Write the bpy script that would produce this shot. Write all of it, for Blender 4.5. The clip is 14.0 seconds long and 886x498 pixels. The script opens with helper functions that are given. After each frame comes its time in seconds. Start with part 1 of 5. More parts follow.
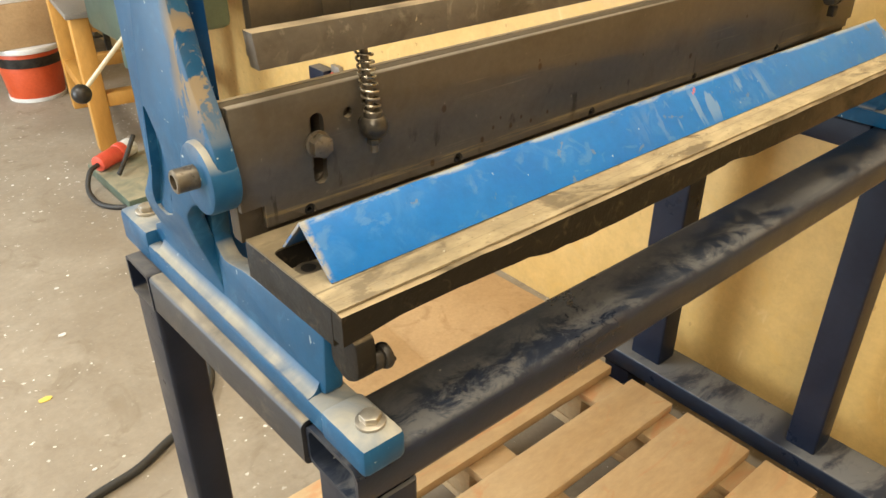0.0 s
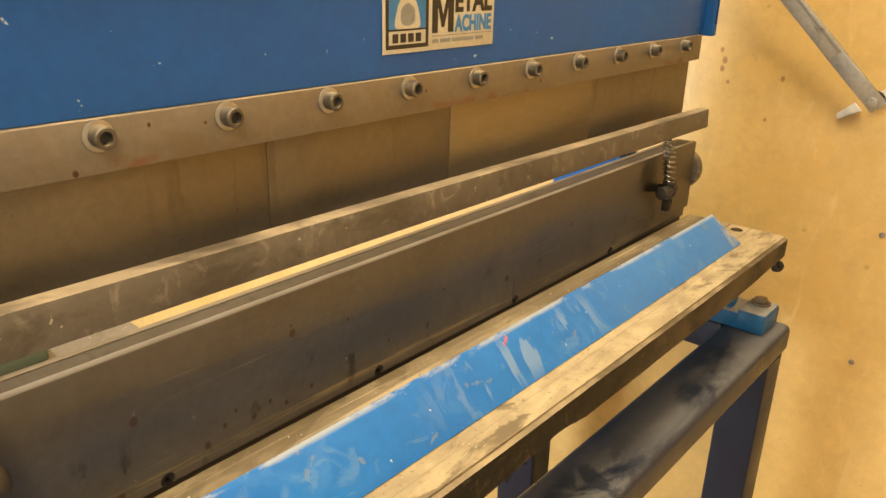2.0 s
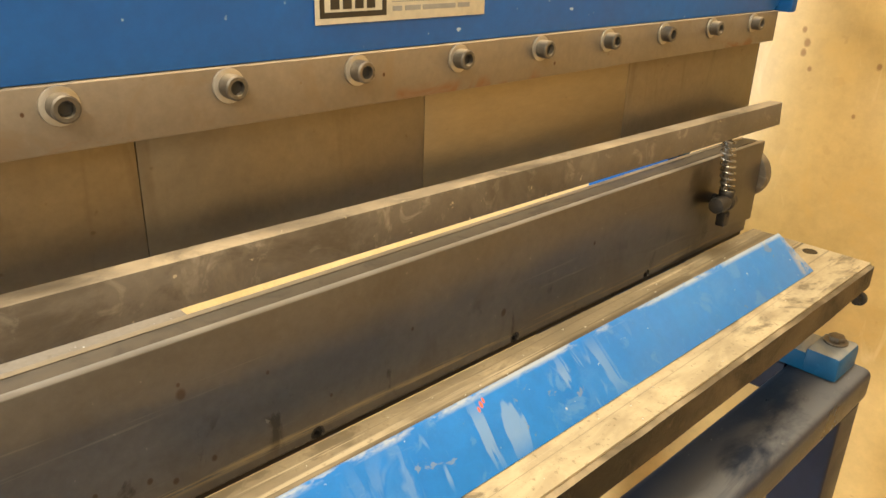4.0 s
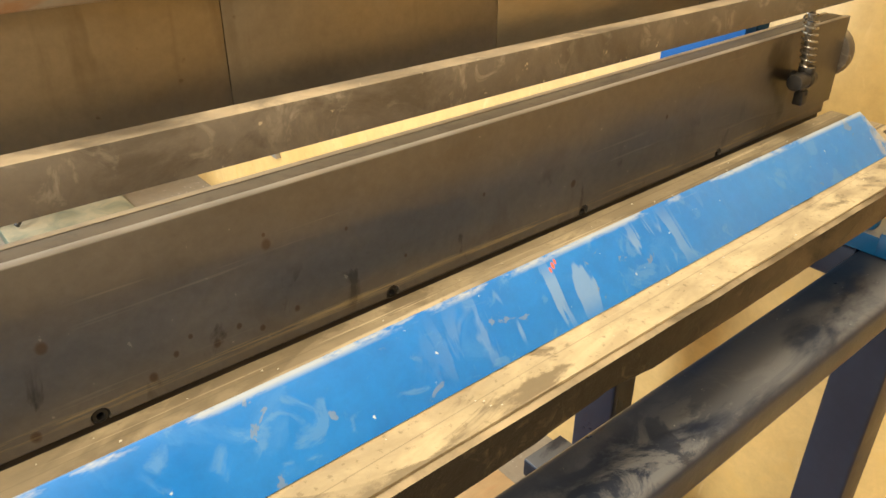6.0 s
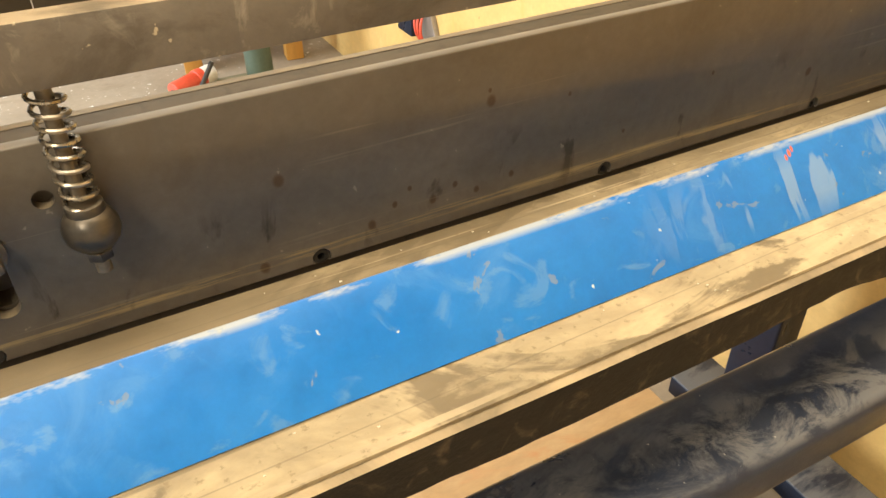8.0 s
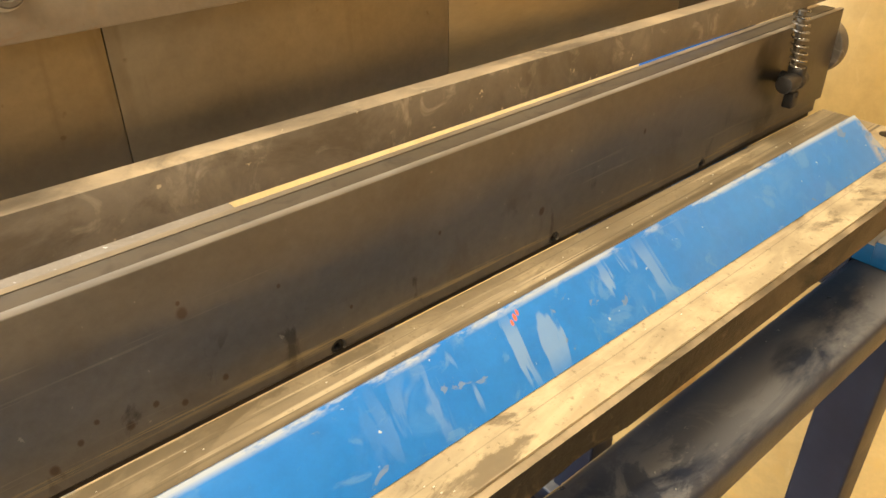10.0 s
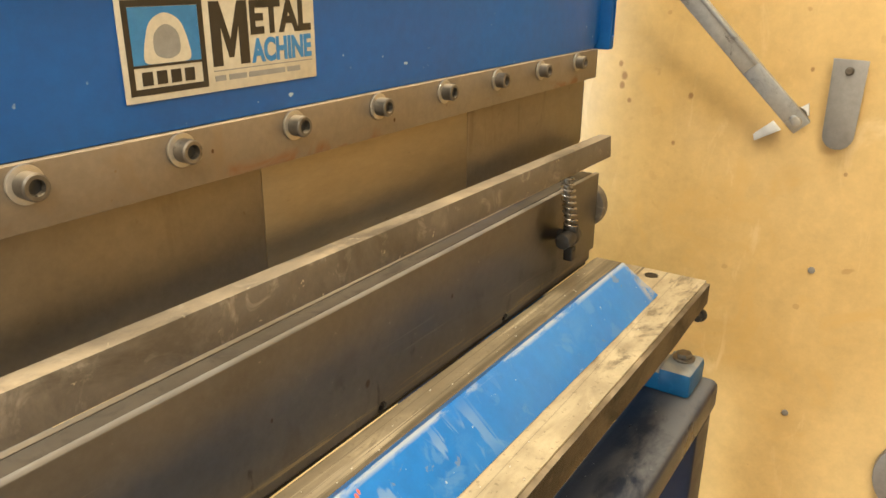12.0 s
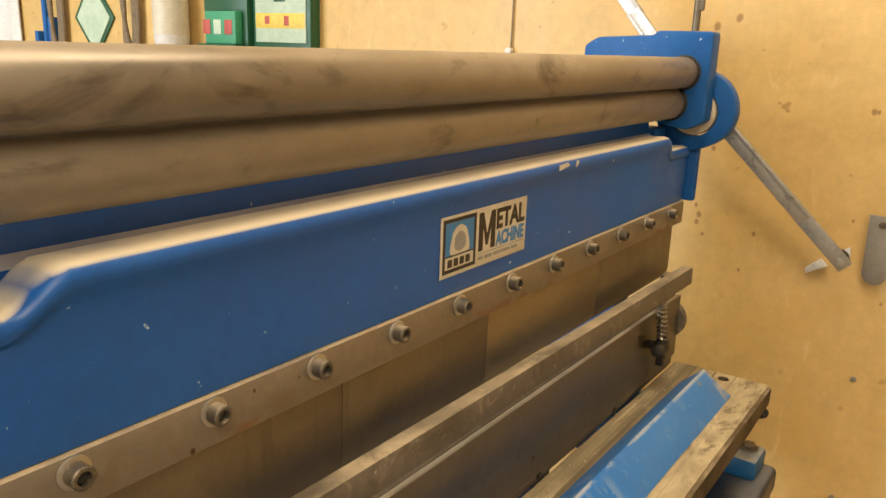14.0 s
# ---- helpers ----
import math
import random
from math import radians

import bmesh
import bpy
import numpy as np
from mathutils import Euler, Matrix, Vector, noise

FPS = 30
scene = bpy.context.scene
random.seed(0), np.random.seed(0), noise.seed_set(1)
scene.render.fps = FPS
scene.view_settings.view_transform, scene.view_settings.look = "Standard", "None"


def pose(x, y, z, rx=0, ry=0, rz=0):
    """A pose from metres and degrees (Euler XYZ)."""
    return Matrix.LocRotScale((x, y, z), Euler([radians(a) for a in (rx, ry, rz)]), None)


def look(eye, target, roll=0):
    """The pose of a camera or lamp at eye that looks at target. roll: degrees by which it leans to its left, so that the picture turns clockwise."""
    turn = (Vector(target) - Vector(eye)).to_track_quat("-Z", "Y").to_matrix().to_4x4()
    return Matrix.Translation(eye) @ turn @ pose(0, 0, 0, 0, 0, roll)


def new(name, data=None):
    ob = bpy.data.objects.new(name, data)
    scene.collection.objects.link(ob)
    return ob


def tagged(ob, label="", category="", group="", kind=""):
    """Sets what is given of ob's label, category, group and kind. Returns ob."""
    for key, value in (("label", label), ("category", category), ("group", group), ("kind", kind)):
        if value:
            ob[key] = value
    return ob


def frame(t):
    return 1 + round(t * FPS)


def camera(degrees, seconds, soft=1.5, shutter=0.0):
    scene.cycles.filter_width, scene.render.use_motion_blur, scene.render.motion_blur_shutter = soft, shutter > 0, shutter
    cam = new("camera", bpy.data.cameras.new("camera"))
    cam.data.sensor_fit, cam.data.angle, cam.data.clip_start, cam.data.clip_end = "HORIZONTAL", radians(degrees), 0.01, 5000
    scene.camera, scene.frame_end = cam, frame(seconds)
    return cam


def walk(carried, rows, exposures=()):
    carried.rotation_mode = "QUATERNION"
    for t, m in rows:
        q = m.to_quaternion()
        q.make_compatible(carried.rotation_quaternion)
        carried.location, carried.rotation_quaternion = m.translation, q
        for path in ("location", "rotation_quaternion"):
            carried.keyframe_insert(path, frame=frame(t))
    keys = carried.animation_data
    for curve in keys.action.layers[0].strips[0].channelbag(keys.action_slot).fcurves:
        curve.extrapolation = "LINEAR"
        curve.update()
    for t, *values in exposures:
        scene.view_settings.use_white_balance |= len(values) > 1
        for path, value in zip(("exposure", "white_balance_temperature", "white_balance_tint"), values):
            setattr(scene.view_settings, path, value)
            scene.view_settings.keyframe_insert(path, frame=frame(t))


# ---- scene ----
cam = camera(60.3, 14.0)
PATH = [
    (0, (0.011, 0.008, 1.303), (1.125, 1.328, 0.295), -0.1),
    (0.5, (0.026, -0.003, 1.311), (1.187, 1.362, 0.422), 0.3),
    (1, (0.097, -0.008, 1.332), (1.337, 1.339, 0.527), 0.7),
    (1.5, (0.202, 0.055, 1.335), (1.551, 1.334, 0.599), 0.5),
    (2, (0.265, 0.114, 1.338), (1.688, 1.323, 0.623), 1.4),
    (2.2, (0.29, 0.119, 1.335), (1.727, 1.317, 0.629), 1.6),
    (4.3, (0.437, 0.179, 1.318), (1.702, 1.511, 0.528), 1.7),
    (4.5, (0.434, 0.187, 1.318), (1.692, 1.51, 0.501), 1.8),
    (5, (0.43, 0.194, 1.31), (1.665, 1.497, 0.427), 1.5),
    (5.5, (0.408, 0.179, 1.296), (1.589, 1.493, 0.358), 0.5),
    (6, (0.411, 0.162, 1.291), (1.529, 1.497, 0.306), 0.3),
    (6.5, (0.402, 0.173, 1.271), (1.409, 1.535, 0.209), 0.5),
    (7, (0.384, 0.165, 1.261), (1.229, 1.595, 0.147), -0.7),
    (7.2, (0.366, 0.168, 1.258), (1.119, 1.598, 0.08), -0.8),
    (9.3, (0.421, 0.214, 1.263), (1.318, 1.586, 0.119), -0.5),
    (9.5, (0.45, 0.209, 1.28), (1.397, 1.557, 0.147), -0.6),
    (10, (0.479, 0.201, 1.305), (1.587, 1.494, 0.256), -0.5),
    (10.5, (0.481, 0.197, 1.314), (1.753, 1.421, 0.374), -1.1),
    (11, (0.489, 0.19, 1.315), (1.883, 1.336, 0.452), -1.1),
    (11.5, (0.484, 0.198, 1.314), (1.973, 1.276, 0.526), -0.6),
    (12, (0.459, 0.2, 1.331), (2.029, 1.231, 0.642), 0.4),
    (12.5, (0.418, 0.19, 1.379), (2.027, 1.22, 0.788), 1.1),
    (13, (0.388, 0.141, 1.415), (2.01, 1.191, 0.899), 1.9),
    (13.5, (0.315, 0.144, 1.449), (1.928, 1.226, 0.973), 2.3),
    (14, (0.202, 0.192, 1.453), (1.778, 1.311, 0.94), 1.9),
]
# seconds, stops, white balance
EXPOSURE = [(0.0, -0.26, 6350, 7), (0.5, -0.2, 6900, 10), (1.0, -0.17, 7250, 11), (2.2, -0.17, 7250, 10), (4.3, 0.05, 6250, 8), (5.5, 0.03, 6300, 8), (9.5, 0.08, 6600, 10), (11.0, 0.07, 6500, 10),
            (11.5, 0.04, 6250, 9), (12.5, -0.14, 5850, 7), (13.0, -0.27, 5950, 8), (13.5, -0.53, 6600, 11), (14.0, -0.66, 6800, 12)]
walk(cam, [(t, look(eye, target, roll)) for t, eye, target, roll in PATH], EXPOSURE)

# ---------------------------------------------------------------- light
FLOOR = 0.06
WALL_X = 1.437

world = bpy.data.worlds.new("world")
scene.world = world
world.use_nodes = True
world.node_tree.nodes["Background"].inputs[0].default_value = (0.9, 0.85, 0.75, 1)
world.node_tree.nodes["Background"].inputs[1].default_value = 0.05


def area_lamp(name, m, sx, sy, watts, colour):
    data = bpy.data.lights.new(name, "AREA")
    data.shape, data.size, data.size_y, data.energy, data.color = "RECTANGLE", sx, sy, watts, colour
    ob = new(name, data)
    ob.matrix_world = m
    return ob


WARM = (1.0, 0.88, 0.69)
area_lamp("tube_light_lamp", pose(0.45, 0.30, 3.12), 1.5, 0.5, 58, WARM)
area_lamp("tube_light_lamp", pose(-1.0, 2.6, 3.12), 0.5, 1.5, 112, (1.0, 0.95, 0.88))
area_lamp("tube_light_lamp", pose(-1.2, -1.3, 3.12), 0.5, 1.5, 118, WARM)
# cool daylight that brightens the far floor; its opening is unseen and added
area_lamp("added_daylight", pose(-2.58, 3.2, 1.25, 0, -90, 0), 2.2, 2.0, 205, (0.84, 0.92, 1.0))


# ---------------------------------------------------------------- materials
def material(name, rough=0.5, metal=0.0):
    m = bpy.data.materials.new(name)
    m.use_nodes = True
    b = m.node_tree.nodes["Principled BSDF"]
    b.inputs["Roughness"].default_value, b.inputs["Metallic"].default_value = rough, metal
    return m, m.node_tree, b


def coords(nt, scale=(1, 1, 1)):
    g = nt.nodes.new("ShaderNodeNewGeometry")
    mp = nt.nodes.new("ShaderNodeMapping")
    mp.inputs["Scale"].default_value = scale
    nt.links.new(g.outputs["Position"], mp.inputs["Vector"])
    return mp.outputs["Vector"]


def noise_tex(nt, vec, scale, detail=5.0, rough=0.6, warp=0.0):
    n = nt.nodes.new("ShaderNodeTexNoise")
    n.inputs["Scale"].default_value, n.inputs["Detail"].default_value = scale, detail
    n.inputs["Roughness"].default_value, n.inputs["Distortion"].default_value = rough, warp
    nt.links.new(vec, n.inputs["Vector"])
    return n.outputs["Fac"]


def ramp(nt, fac, stops):
    r = nt.nodes.new("ShaderNodeValToRGB")
    while len(r.color_ramp.elements) < len(stops):
        r.color_ramp.elements.new(0.5)
    for e, (p, c) in zip(r.color_ramp.elements, stops):
        e.position = p
        e.color = (c, c, c, 1) if isinstance(c, (int, float)) else (*c, 1)
    nt.links.new(fac, r.inputs["Fac"])
    return r.outputs["Color"]


def mix(nt, fac, a, b, blend="MIX"):
    n = nt.nodes.new("ShaderNodeMix")
    n.data_type, n.blend_type = "RGBA", blend
    for socket, v in ((n.inputs["Factor"], fac), (n.inputs["A"], a), (n.inputs["B"], b)):
        if isinstance(v, (int, float)):
            socket.default_value = v
        elif isinstance(v, tuple):
            socket.default_value = (*v, 1)
        else:
            nt.links.new(v, socket)
    return n.outputs["Result"]


def times(nt, a, b, op="MULTIPLY"):
    n = nt.nodes.new("ShaderNodeMath")
    n.operation = op
    for socket, v in zip(n.inputs, (a, b)):
        if isinstance(v, (int, float)):
            socket.default_value = v
        else:
            nt.links.new(v, socket)
    return n.outputs[0]


def bump(nt, bsdf, height, strength=0.2, distance=0.001):
    n = nt.nodes.new("ShaderNodeBump")
    n.inputs["Strength"].default_value, n.inputs["Distance"].default_value = strength, distance
    nt.links.new(height, n.inputs["Height"])
    nt.links.new(n.outputs["Normal"], bsdf.inputs["Normal"])


def facing_up(nt, low=0.55, high=0.95):
    g = nt.nodes.new("ShaderNodeNewGeometry")
    s = nt.nodes.new("ShaderNodeSeparateXYZ")
    nt.links.new(g.outputs["Normal"], s.inputs[0])
    return ramp(nt, s.outputs["Z"], [(low, 0.0), (high, 1.0)])


def surface(name, dark, light, rough, metal=0.0, scale=8, grain=60, stain=None, dust=0.0, stretch=(1, 1, 1), bumps=0.15,
            speck=None, dust_colour=(0.50, 0.39, 0.24), up=(0.55, 0.95)):
    """A worn surface: two tones at a broad scale, fine grain, optional stains, pale specks, and dust on faces that look up."""
    m, nt, b = material(name, rough, metal)
    v = coords(nt, stretch)
    broad = noise_tex(nt, v, scale, 6, 0.65, 0.6)
    fine = noise_tex(nt, v, grain, 6, 0.7)
    col = mix(nt, ramp(nt, broad, [(0.32, 0.0), (0.68, 1.0)]), dark, light)
    col = mix(nt, 0.5, col, ramp(nt, fine, [(0.25, 0.55), (0.75, 1.0)]), "MULTIPLY")
    r = ramp(nt, broad, [(0.3, max(rough - 0.12, 0.05)), (0.7, min(rough + 0.15, 1.0))])
    if stain:
        mask = ramp(nt, noise_tex(nt, v, scale * 2.7, 7, 0.62, 1.2), [(0.56, 0.0), (0.68, 0.85)])
        col = mix(nt, mask, col, stain)
    if speck:
        mask = ramp(nt, noise_tex(nt, v, 130, 2, 0.5), [(0.74, 0.0), (0.78, 1.0)])
        col = mix(nt, mask, col, speck)
    if dust:
        d = times(nt, facing_up(nt, *up), ramp(nt, noise_tex(nt, v, 14, 7, 0.6, 0.8), [(0.3, 0.25 * dust), (0.62, dust)]))
        col = mix(nt, d, col, dust_colour)
        r = mix(nt, d, r, (0.95, 0.95, 0.95))
        if metal:
            nt.links.new(times(nt, metal, times(nt, 1.0, d, "SUBTRACT")), b.inputs["Metallic"])
    nt.links.new(col, b.inputs["Base Color"])
    nt.links.new(r, b.inputs["Roughness"])
    bump(nt, b, fine, bumps)
    return m


BLUE = surface("blue_paint", (0.006, 0.085, 0.30), (0.010, 0.12, 0.38), 0.45, scale=5, grain=90, dust=0.35, speck=(0.45, 0.55, 0.62), bumps=0.08)
BLUE_COVER = surface("scuffed_blue_sheet", (0.003, 0.145, 0.50), (0.008, 0.185, 0.57), 0.40, scale=9, grain=70, stain=(0.030, 0.180, 0.49), speck=(0.45, 0.5, 0.5), bumps=0.1)
STEEL = surface("oiled_brown_steel", (0.125, 0.106, 0.082), (0.165, 0.140, 0.108), 0.42, 0.55, scale=5, grain=120, stain=(0.108, 0.088, 0.064), dust=0.9)
STEEL_PALE = surface("ground_steel", (0.20, 0.165, 0.125), (0.27, 0.225, 0.17), 0.42, 0.55, scale=4, grain=120, dust=0.8)
STEEL_BAR = surface("mill_scale_steel", (0.13, 0.108, 0.082), (0.20, 0.168, 0.128), 0.5, 0.4, scale=16, grain=100, stain=(0.29, 0.25, 0.195), dust=0.7, bumps=0.3)
LEDGE = surface("bare_ledge_steel", (0.070, 0.053, 0.034), (0.11, 0.086, 0.057), 0.62, 0.3, scale=12, grain=120, stain=(0.04, 0.03, 0.02), dust=0.2, dust_colour=(0.3, 0.23, 0.14))
BED = surface("dusty_bed_steel", (0.12, 0.095, 0.06), (0.2, 0.155, 0.1), 0.6, 0.2, scale=14, grain=110, dust=1.0, dust_colour=(0.50, 0.395, 0.225), bumps=0.5)
NAVY = surface("navy_frame_paint", (0.008, 0.012, 0.026), (0.015, 0.021, 0.04), 0.35, scale=6, grain=90, dust=0.45, dust_colour=(0.3, 0.27, 0.23))
BLACK = surface("black_oxide", (0.02, 0.018, 0.016), (0.06, 0.052, 0.043), 0.4, 0.5, scale=40, grain=200)
ZINC = surface("zinc_plated", (0.42, 0.38, 0.31), (0.55, 0.5, 0.42), 0.35, 0.8, scale=40, grain=200)
YELLOW_WALL = surface("yellow_painted_board", (0.62, 0.405, 0.14), (0.71, 0.475, 0.18), 0.42, scale=3.2, grain=40, stain=(0.60, 0.375, 0.115), bumps=0.08)
WHITE_WALL = surface("white_painted_wall", (0.72, 0.7, 0.66), (0.8, 0.78, 0.74), 0.7, scale=1.5, grain=30)
CONCRETE = surface("worn_concrete", (0.25, 0.205, 0.15), (0.36, 0.31, 0.24), 0.6, scale=3, grain=50, stain=(0.20, 0.16, 0.11), speck=(0.7, 0.68, 0.62))
WOOD = surface("pallet_wood", (0.50, 0.32, 0.15), (0.62, 0.44, 0.24), 0.65, scale=6, grain=60, stain=(0.52, 0.27, 0.12), stretch=(0.4, 1, 1))
CEILING = surface("ceiling_paint", (0.68, 0.66, 0.6), (0.76, 0.74, 0.69), 0.8, scale=1.5, grain=30)


def axis_of(nt, which):
    g = nt.nodes.new("ShaderNodeNewGeometry")
    s = nt.nodes.new("ShaderNodeSeparateXYZ")
    nt.links.new(g.outputs["Position"], s.inputs[0])
    return s.outputs[which]


def near(nt, value, centre, width):
    """1 at a coordinate, falling to 0 at a distance of width from it."""
    d = times(nt, times(nt, value, centre, "SUBTRACT"), 0, "ADD")
    a = nt.nodes.new("ShaderNodeMath")
    a.operation = "ABSOLUTE"
    nt.links.new(d, a.inputs[0])
    return ramp(nt, times(nt, a.outputs[0], width, "DIVIDE"), [(0.35, 1.0), (1.0, 0.0)])


def spots(nt, places, across="X"):
    """Small round stains at places (x, z, radius) on an upright face, with ragged rims."""
    total = None
    v = coords(nt)
    wob = noise_tex(nt, v, 90, 3, 0.6)
    x, z = axis_of(nt, across), axis_of(nt, "Z")
    for px, pz, r in places:
        dx, dz = times(nt, x, px, "SUBTRACT"), times(nt, z, pz, "SUBTRACT")
        d2 = times(nt, times(nt, dx, dx), times(nt, times(nt, dz, dz), 0.6), "ADD")
        f = times(nt, d2, r * r, "DIVIDE")
        m = ramp(nt, times(nt, f, times(nt, wob, 1.6), "MULTIPLY"), [(0.25, 1.0), (0.9, 0.0)])
        total = m if total is None else times(nt, total, m, "MAXIMUM")
    return total


def bsdf_of(m):
    return m.node_tree.nodes["Principled BSDF"]


def overlay(m, mask, colour, rough=None):
    """Lays a stain over what a material already shows."""
    nt, b = m.node_tree, bsdf_of(m)
    old = b.inputs["Base Color"].links[0].from_socket
    nt.links.new(mix(nt, mask, old, colour), b.inputs["Base Color"])
    if rough is not None:
        old = b.inputs["Roughness"].links[0].from_socket
        nt.links.new(mix(nt, mask, old, (rough, rough, rough)), b.inputs["Roughness"])
    return m


BLUE_CAST = surface("worn_blue_casting", (0.007, 0.072, 0.175), (0.014, 0.098, 0.220), 0.40, scale=7, grain=60, stain=(0.035, 0.130, 0.245), dust=0.85, up=(0.35, 0.75), dust_colour=(0.44, 0.40, 0.31), speck=(0.5, 0.55, 0.55), bumps=0.3)
nt = BLUE_CAST.node_tree
dirt = times(nt, ramp(nt, noise_tex(nt, coords(nt, (1, 1, 0.45)), 30, 7, 0.62, 1.2), [(0.46, 0.0), (0.485, 1.0)]), times(nt, near(nt, axis_of(nt, "Z"), 1.140, 0.075), near(nt, axis_of(nt, "Y"), 0.550, 0.030)))
worn = times(nt, ramp(nt, noise_tex(nt, coords(nt, (1, 1, 0.3)), 15, 6, 0.65, 0.8), [(0.55, 0.0), (0.70, 0.38)]), near(nt, axis_of(nt, "Z"), 1.16, 0.26))
overlay(BLUE_CAST, worn, (0.075, 0.19, 0.31), 0.5)
overlay(BLUE_CAST, dirt, (0.27, 0.21, 0.135), 0.9)
soot = times(nt, ramp(nt, noise_tex(nt, coords(nt, (1, 1, 0.6)), 11, 6, 0.62, 0.9), [(0.52, 0.0), (0.70, 0.6)]), near(nt, axis_of(nt, "Z"), 1.12, 0.3))
overlay(BLUE_CAST, soot, (0.035, 0.07, 0.12), 0.55)
chips = ramp(nt, noise_tex(nt, coords(nt, (1, 1, 0.6)), 75, 3, 0.55), [(0.735, 0.0), (0.75, 0.8)])
overlay(BLUE_CAST, chips, (0.30, 0.37, 0.42), 0.6)
BLUE_BEAM = surface("blue_beam_paint", (0.003, 0.086, 0.35), (0.005, 0.115, 0.44), 0.44, scale=4, grain=110, dust=1.0, speck=(0.4, 0.5, 0.6), bumps=0.05, dust_colour=(0.72, 0.62, 0.45), up=(0.72, 0.90))
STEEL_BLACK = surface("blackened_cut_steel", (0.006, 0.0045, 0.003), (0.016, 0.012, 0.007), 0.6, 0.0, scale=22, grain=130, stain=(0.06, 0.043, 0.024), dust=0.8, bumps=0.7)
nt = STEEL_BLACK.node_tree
# mottled brown, growing stronger towards the right end
brown_end = times(nt, ramp(nt, axis_of(nt, "X"), [(0.0, 0.0), (0.75, 0.0), (1.10, 1.0)]), ramp(nt, noise_tex(nt, coords(nt, (0.5, 1, 1)), 18, 6, 0.62, 0.8), [(0.40, 0.1), (0.62, 1.0)]))
overlay(STEEL_BLACK, brown_end, (0.085, 0.058, 0.030), 0.6)
ZINC_DIRTY = surface("dull_zinc", (0.14, 0.115, 0.085), (0.26, 0.22, 0.165), 0.42, 0.7, scale=60, grain=220, stain=(0.07, 0.055, 0.04))
SCREW = surface("dusty_screw_steel", (0.10, 0.085, 0.065), (0.19, 0.165, 0.13), 0.40, 0.6, scale=70, grain=220, stain=(0.12, 0.10, 0.075), dust=0.7)
BLACK_WORN = surface("worn_black_oxide", (0.045, 0.04, 0.034), (0.12, 0.105, 0.085), 0.36, 0.75, scale=60, grain=220, dust=0.3)
SPRING = surface("spring_wire", (0.30, 0.26, 0.20), (0.45, 0.40, 0.32), 0.28, 0.9, scale=80, grain=220)
# one finger's brighter finish, with the yellow wall's reflection partly put into its colour
BLADE_BRIGHT = surface("reflection_tinted_blade_steel", (0.320, 0.254, 0.156), (0.375, 0.302, 0.190), 0.40, 0.80, scale=5, grain=170, bumps=0.04, speck=(0.20, 0.15, 0.09), stretch=(0.35, 1, 1))
BLADE = surface("brake_blade_steel", (0.218, 0.175, 0.115), (0.268, 0.217, 0.144), 0.43, 0.76, scale=5, grain=170, bumps=0.04, speck=(0.16, 0.12, 0.07))
STRIP = surface("clamp_strip_steel", (0.225, 0.183, 0.133), (0.295, 0.245, 0.182), 0.42, 0.6, scale=6, grain=140, stain=(0.22, 0.165, 0.105), dust=0.9, bumps=0.08, speck=(0.2, 0.14, 0.08))
ROLL = surface("ground_roll_steel", (0.235, 0.194, 0.143), (0.375, 0.312, 0.236), 0.38, 0.45, scale=6, grain=90, stain=(0.10, 0.08, 0.058), dust=0.35, stretch=(0.5, 1, 1), bumps=0.06)
STEEL_CAST = surface("pale_cast_hub", (0.45, 0.38, 0.26), (0.55, 0.47, 0.34), 0.5, 0.2, scale=30, grain=150)
ALU = surface("bare_flat_bar", (0.44, 0.44, 0.43), (0.60, 0.60, 0.58), 0.38, 0.75, scale=14, grain=150, stain=(0.17, 0.16, 0.14), bumps=0.1)
LABEL_WHITE = surface("printed_white", (0.58, 0.52, 0.39), (0.68, 0.62, 0.48), 0.4, scale=40, grain=200, bumps=0.02)
INK_BLACK = surface("printed_black", (0.018, 0.014, 0.010), (0.030, 0.024, 0.018), 0.4, scale=60, grain=200, bumps=0.02)
INK_BLUE = surface("printed_blue", (0.03, 0.19, 0.45), (0.05, 0.23, 0.5), 0.4, scale=60, grain=200, bumps=0.02)
INK_GREY = surface("printed_grey", (0.25, 0.24, 0.22), (0.32, 0.31, 0.28), 0.4, scale=60, grain=200, bumps=0.02)

for m in (BLUE, BLUE_CAST, STEEL_BLACK, NAVY):
    bsdf_of(m).inputs["Specular IOR Level"].default_value = 0.28

# brown ticks, pale scuffs and flecks on the yellow board
nt = YELLOW_WALL.node_tree
ticks = spots(nt, [(0.566, 1.217, 0.0035), (0.560, 1.202, 0.0045), (0.562, 1.190, 0.0038), (0.551, 1.171, 0.003), (0.471, 1.184, 0.0035), (0.487, 1.122, 0.0028), (0.337, 1.226, 0.0025), (0.283, 1.110, 0.0025), (0.549, 1.311, 0.004), (0.534, 1.509, 0.006), (0.566, 1.496, 0.006), (0.334, 1.383, 0.004), (0.328, 1.383, 0.003)], "Y")
overlay(YELLOW_WALL, times(nt, ticks, 0.8), (0.27, 0.135, 0.04), 0.6)
flecks = times(nt, ramp(nt, noise_tex(nt, coords(nt), 38, 2, 0.5), [(0.715, 0.0), (0.745, 0.75)]), ramp(nt, noise_tex(nt, coords(nt), 3, 2, 0.5), [(0.4, 0.2), (0.6, 1.0)]))
overlay(YELLOW_WALL, flecks, (0.36, 0.20, 0.06), 0.6)
scuffs = ramp(nt, noise_tex(nt, coords(nt, (1, 2.2, 0.7)), 9, 7, 0.66, 1.4), [(0.60, 0.0), (0.72, 0.5)])
overlay(YELLOW_WALL, scuffs, (0.74, 0.55, 0.27), 0.6)
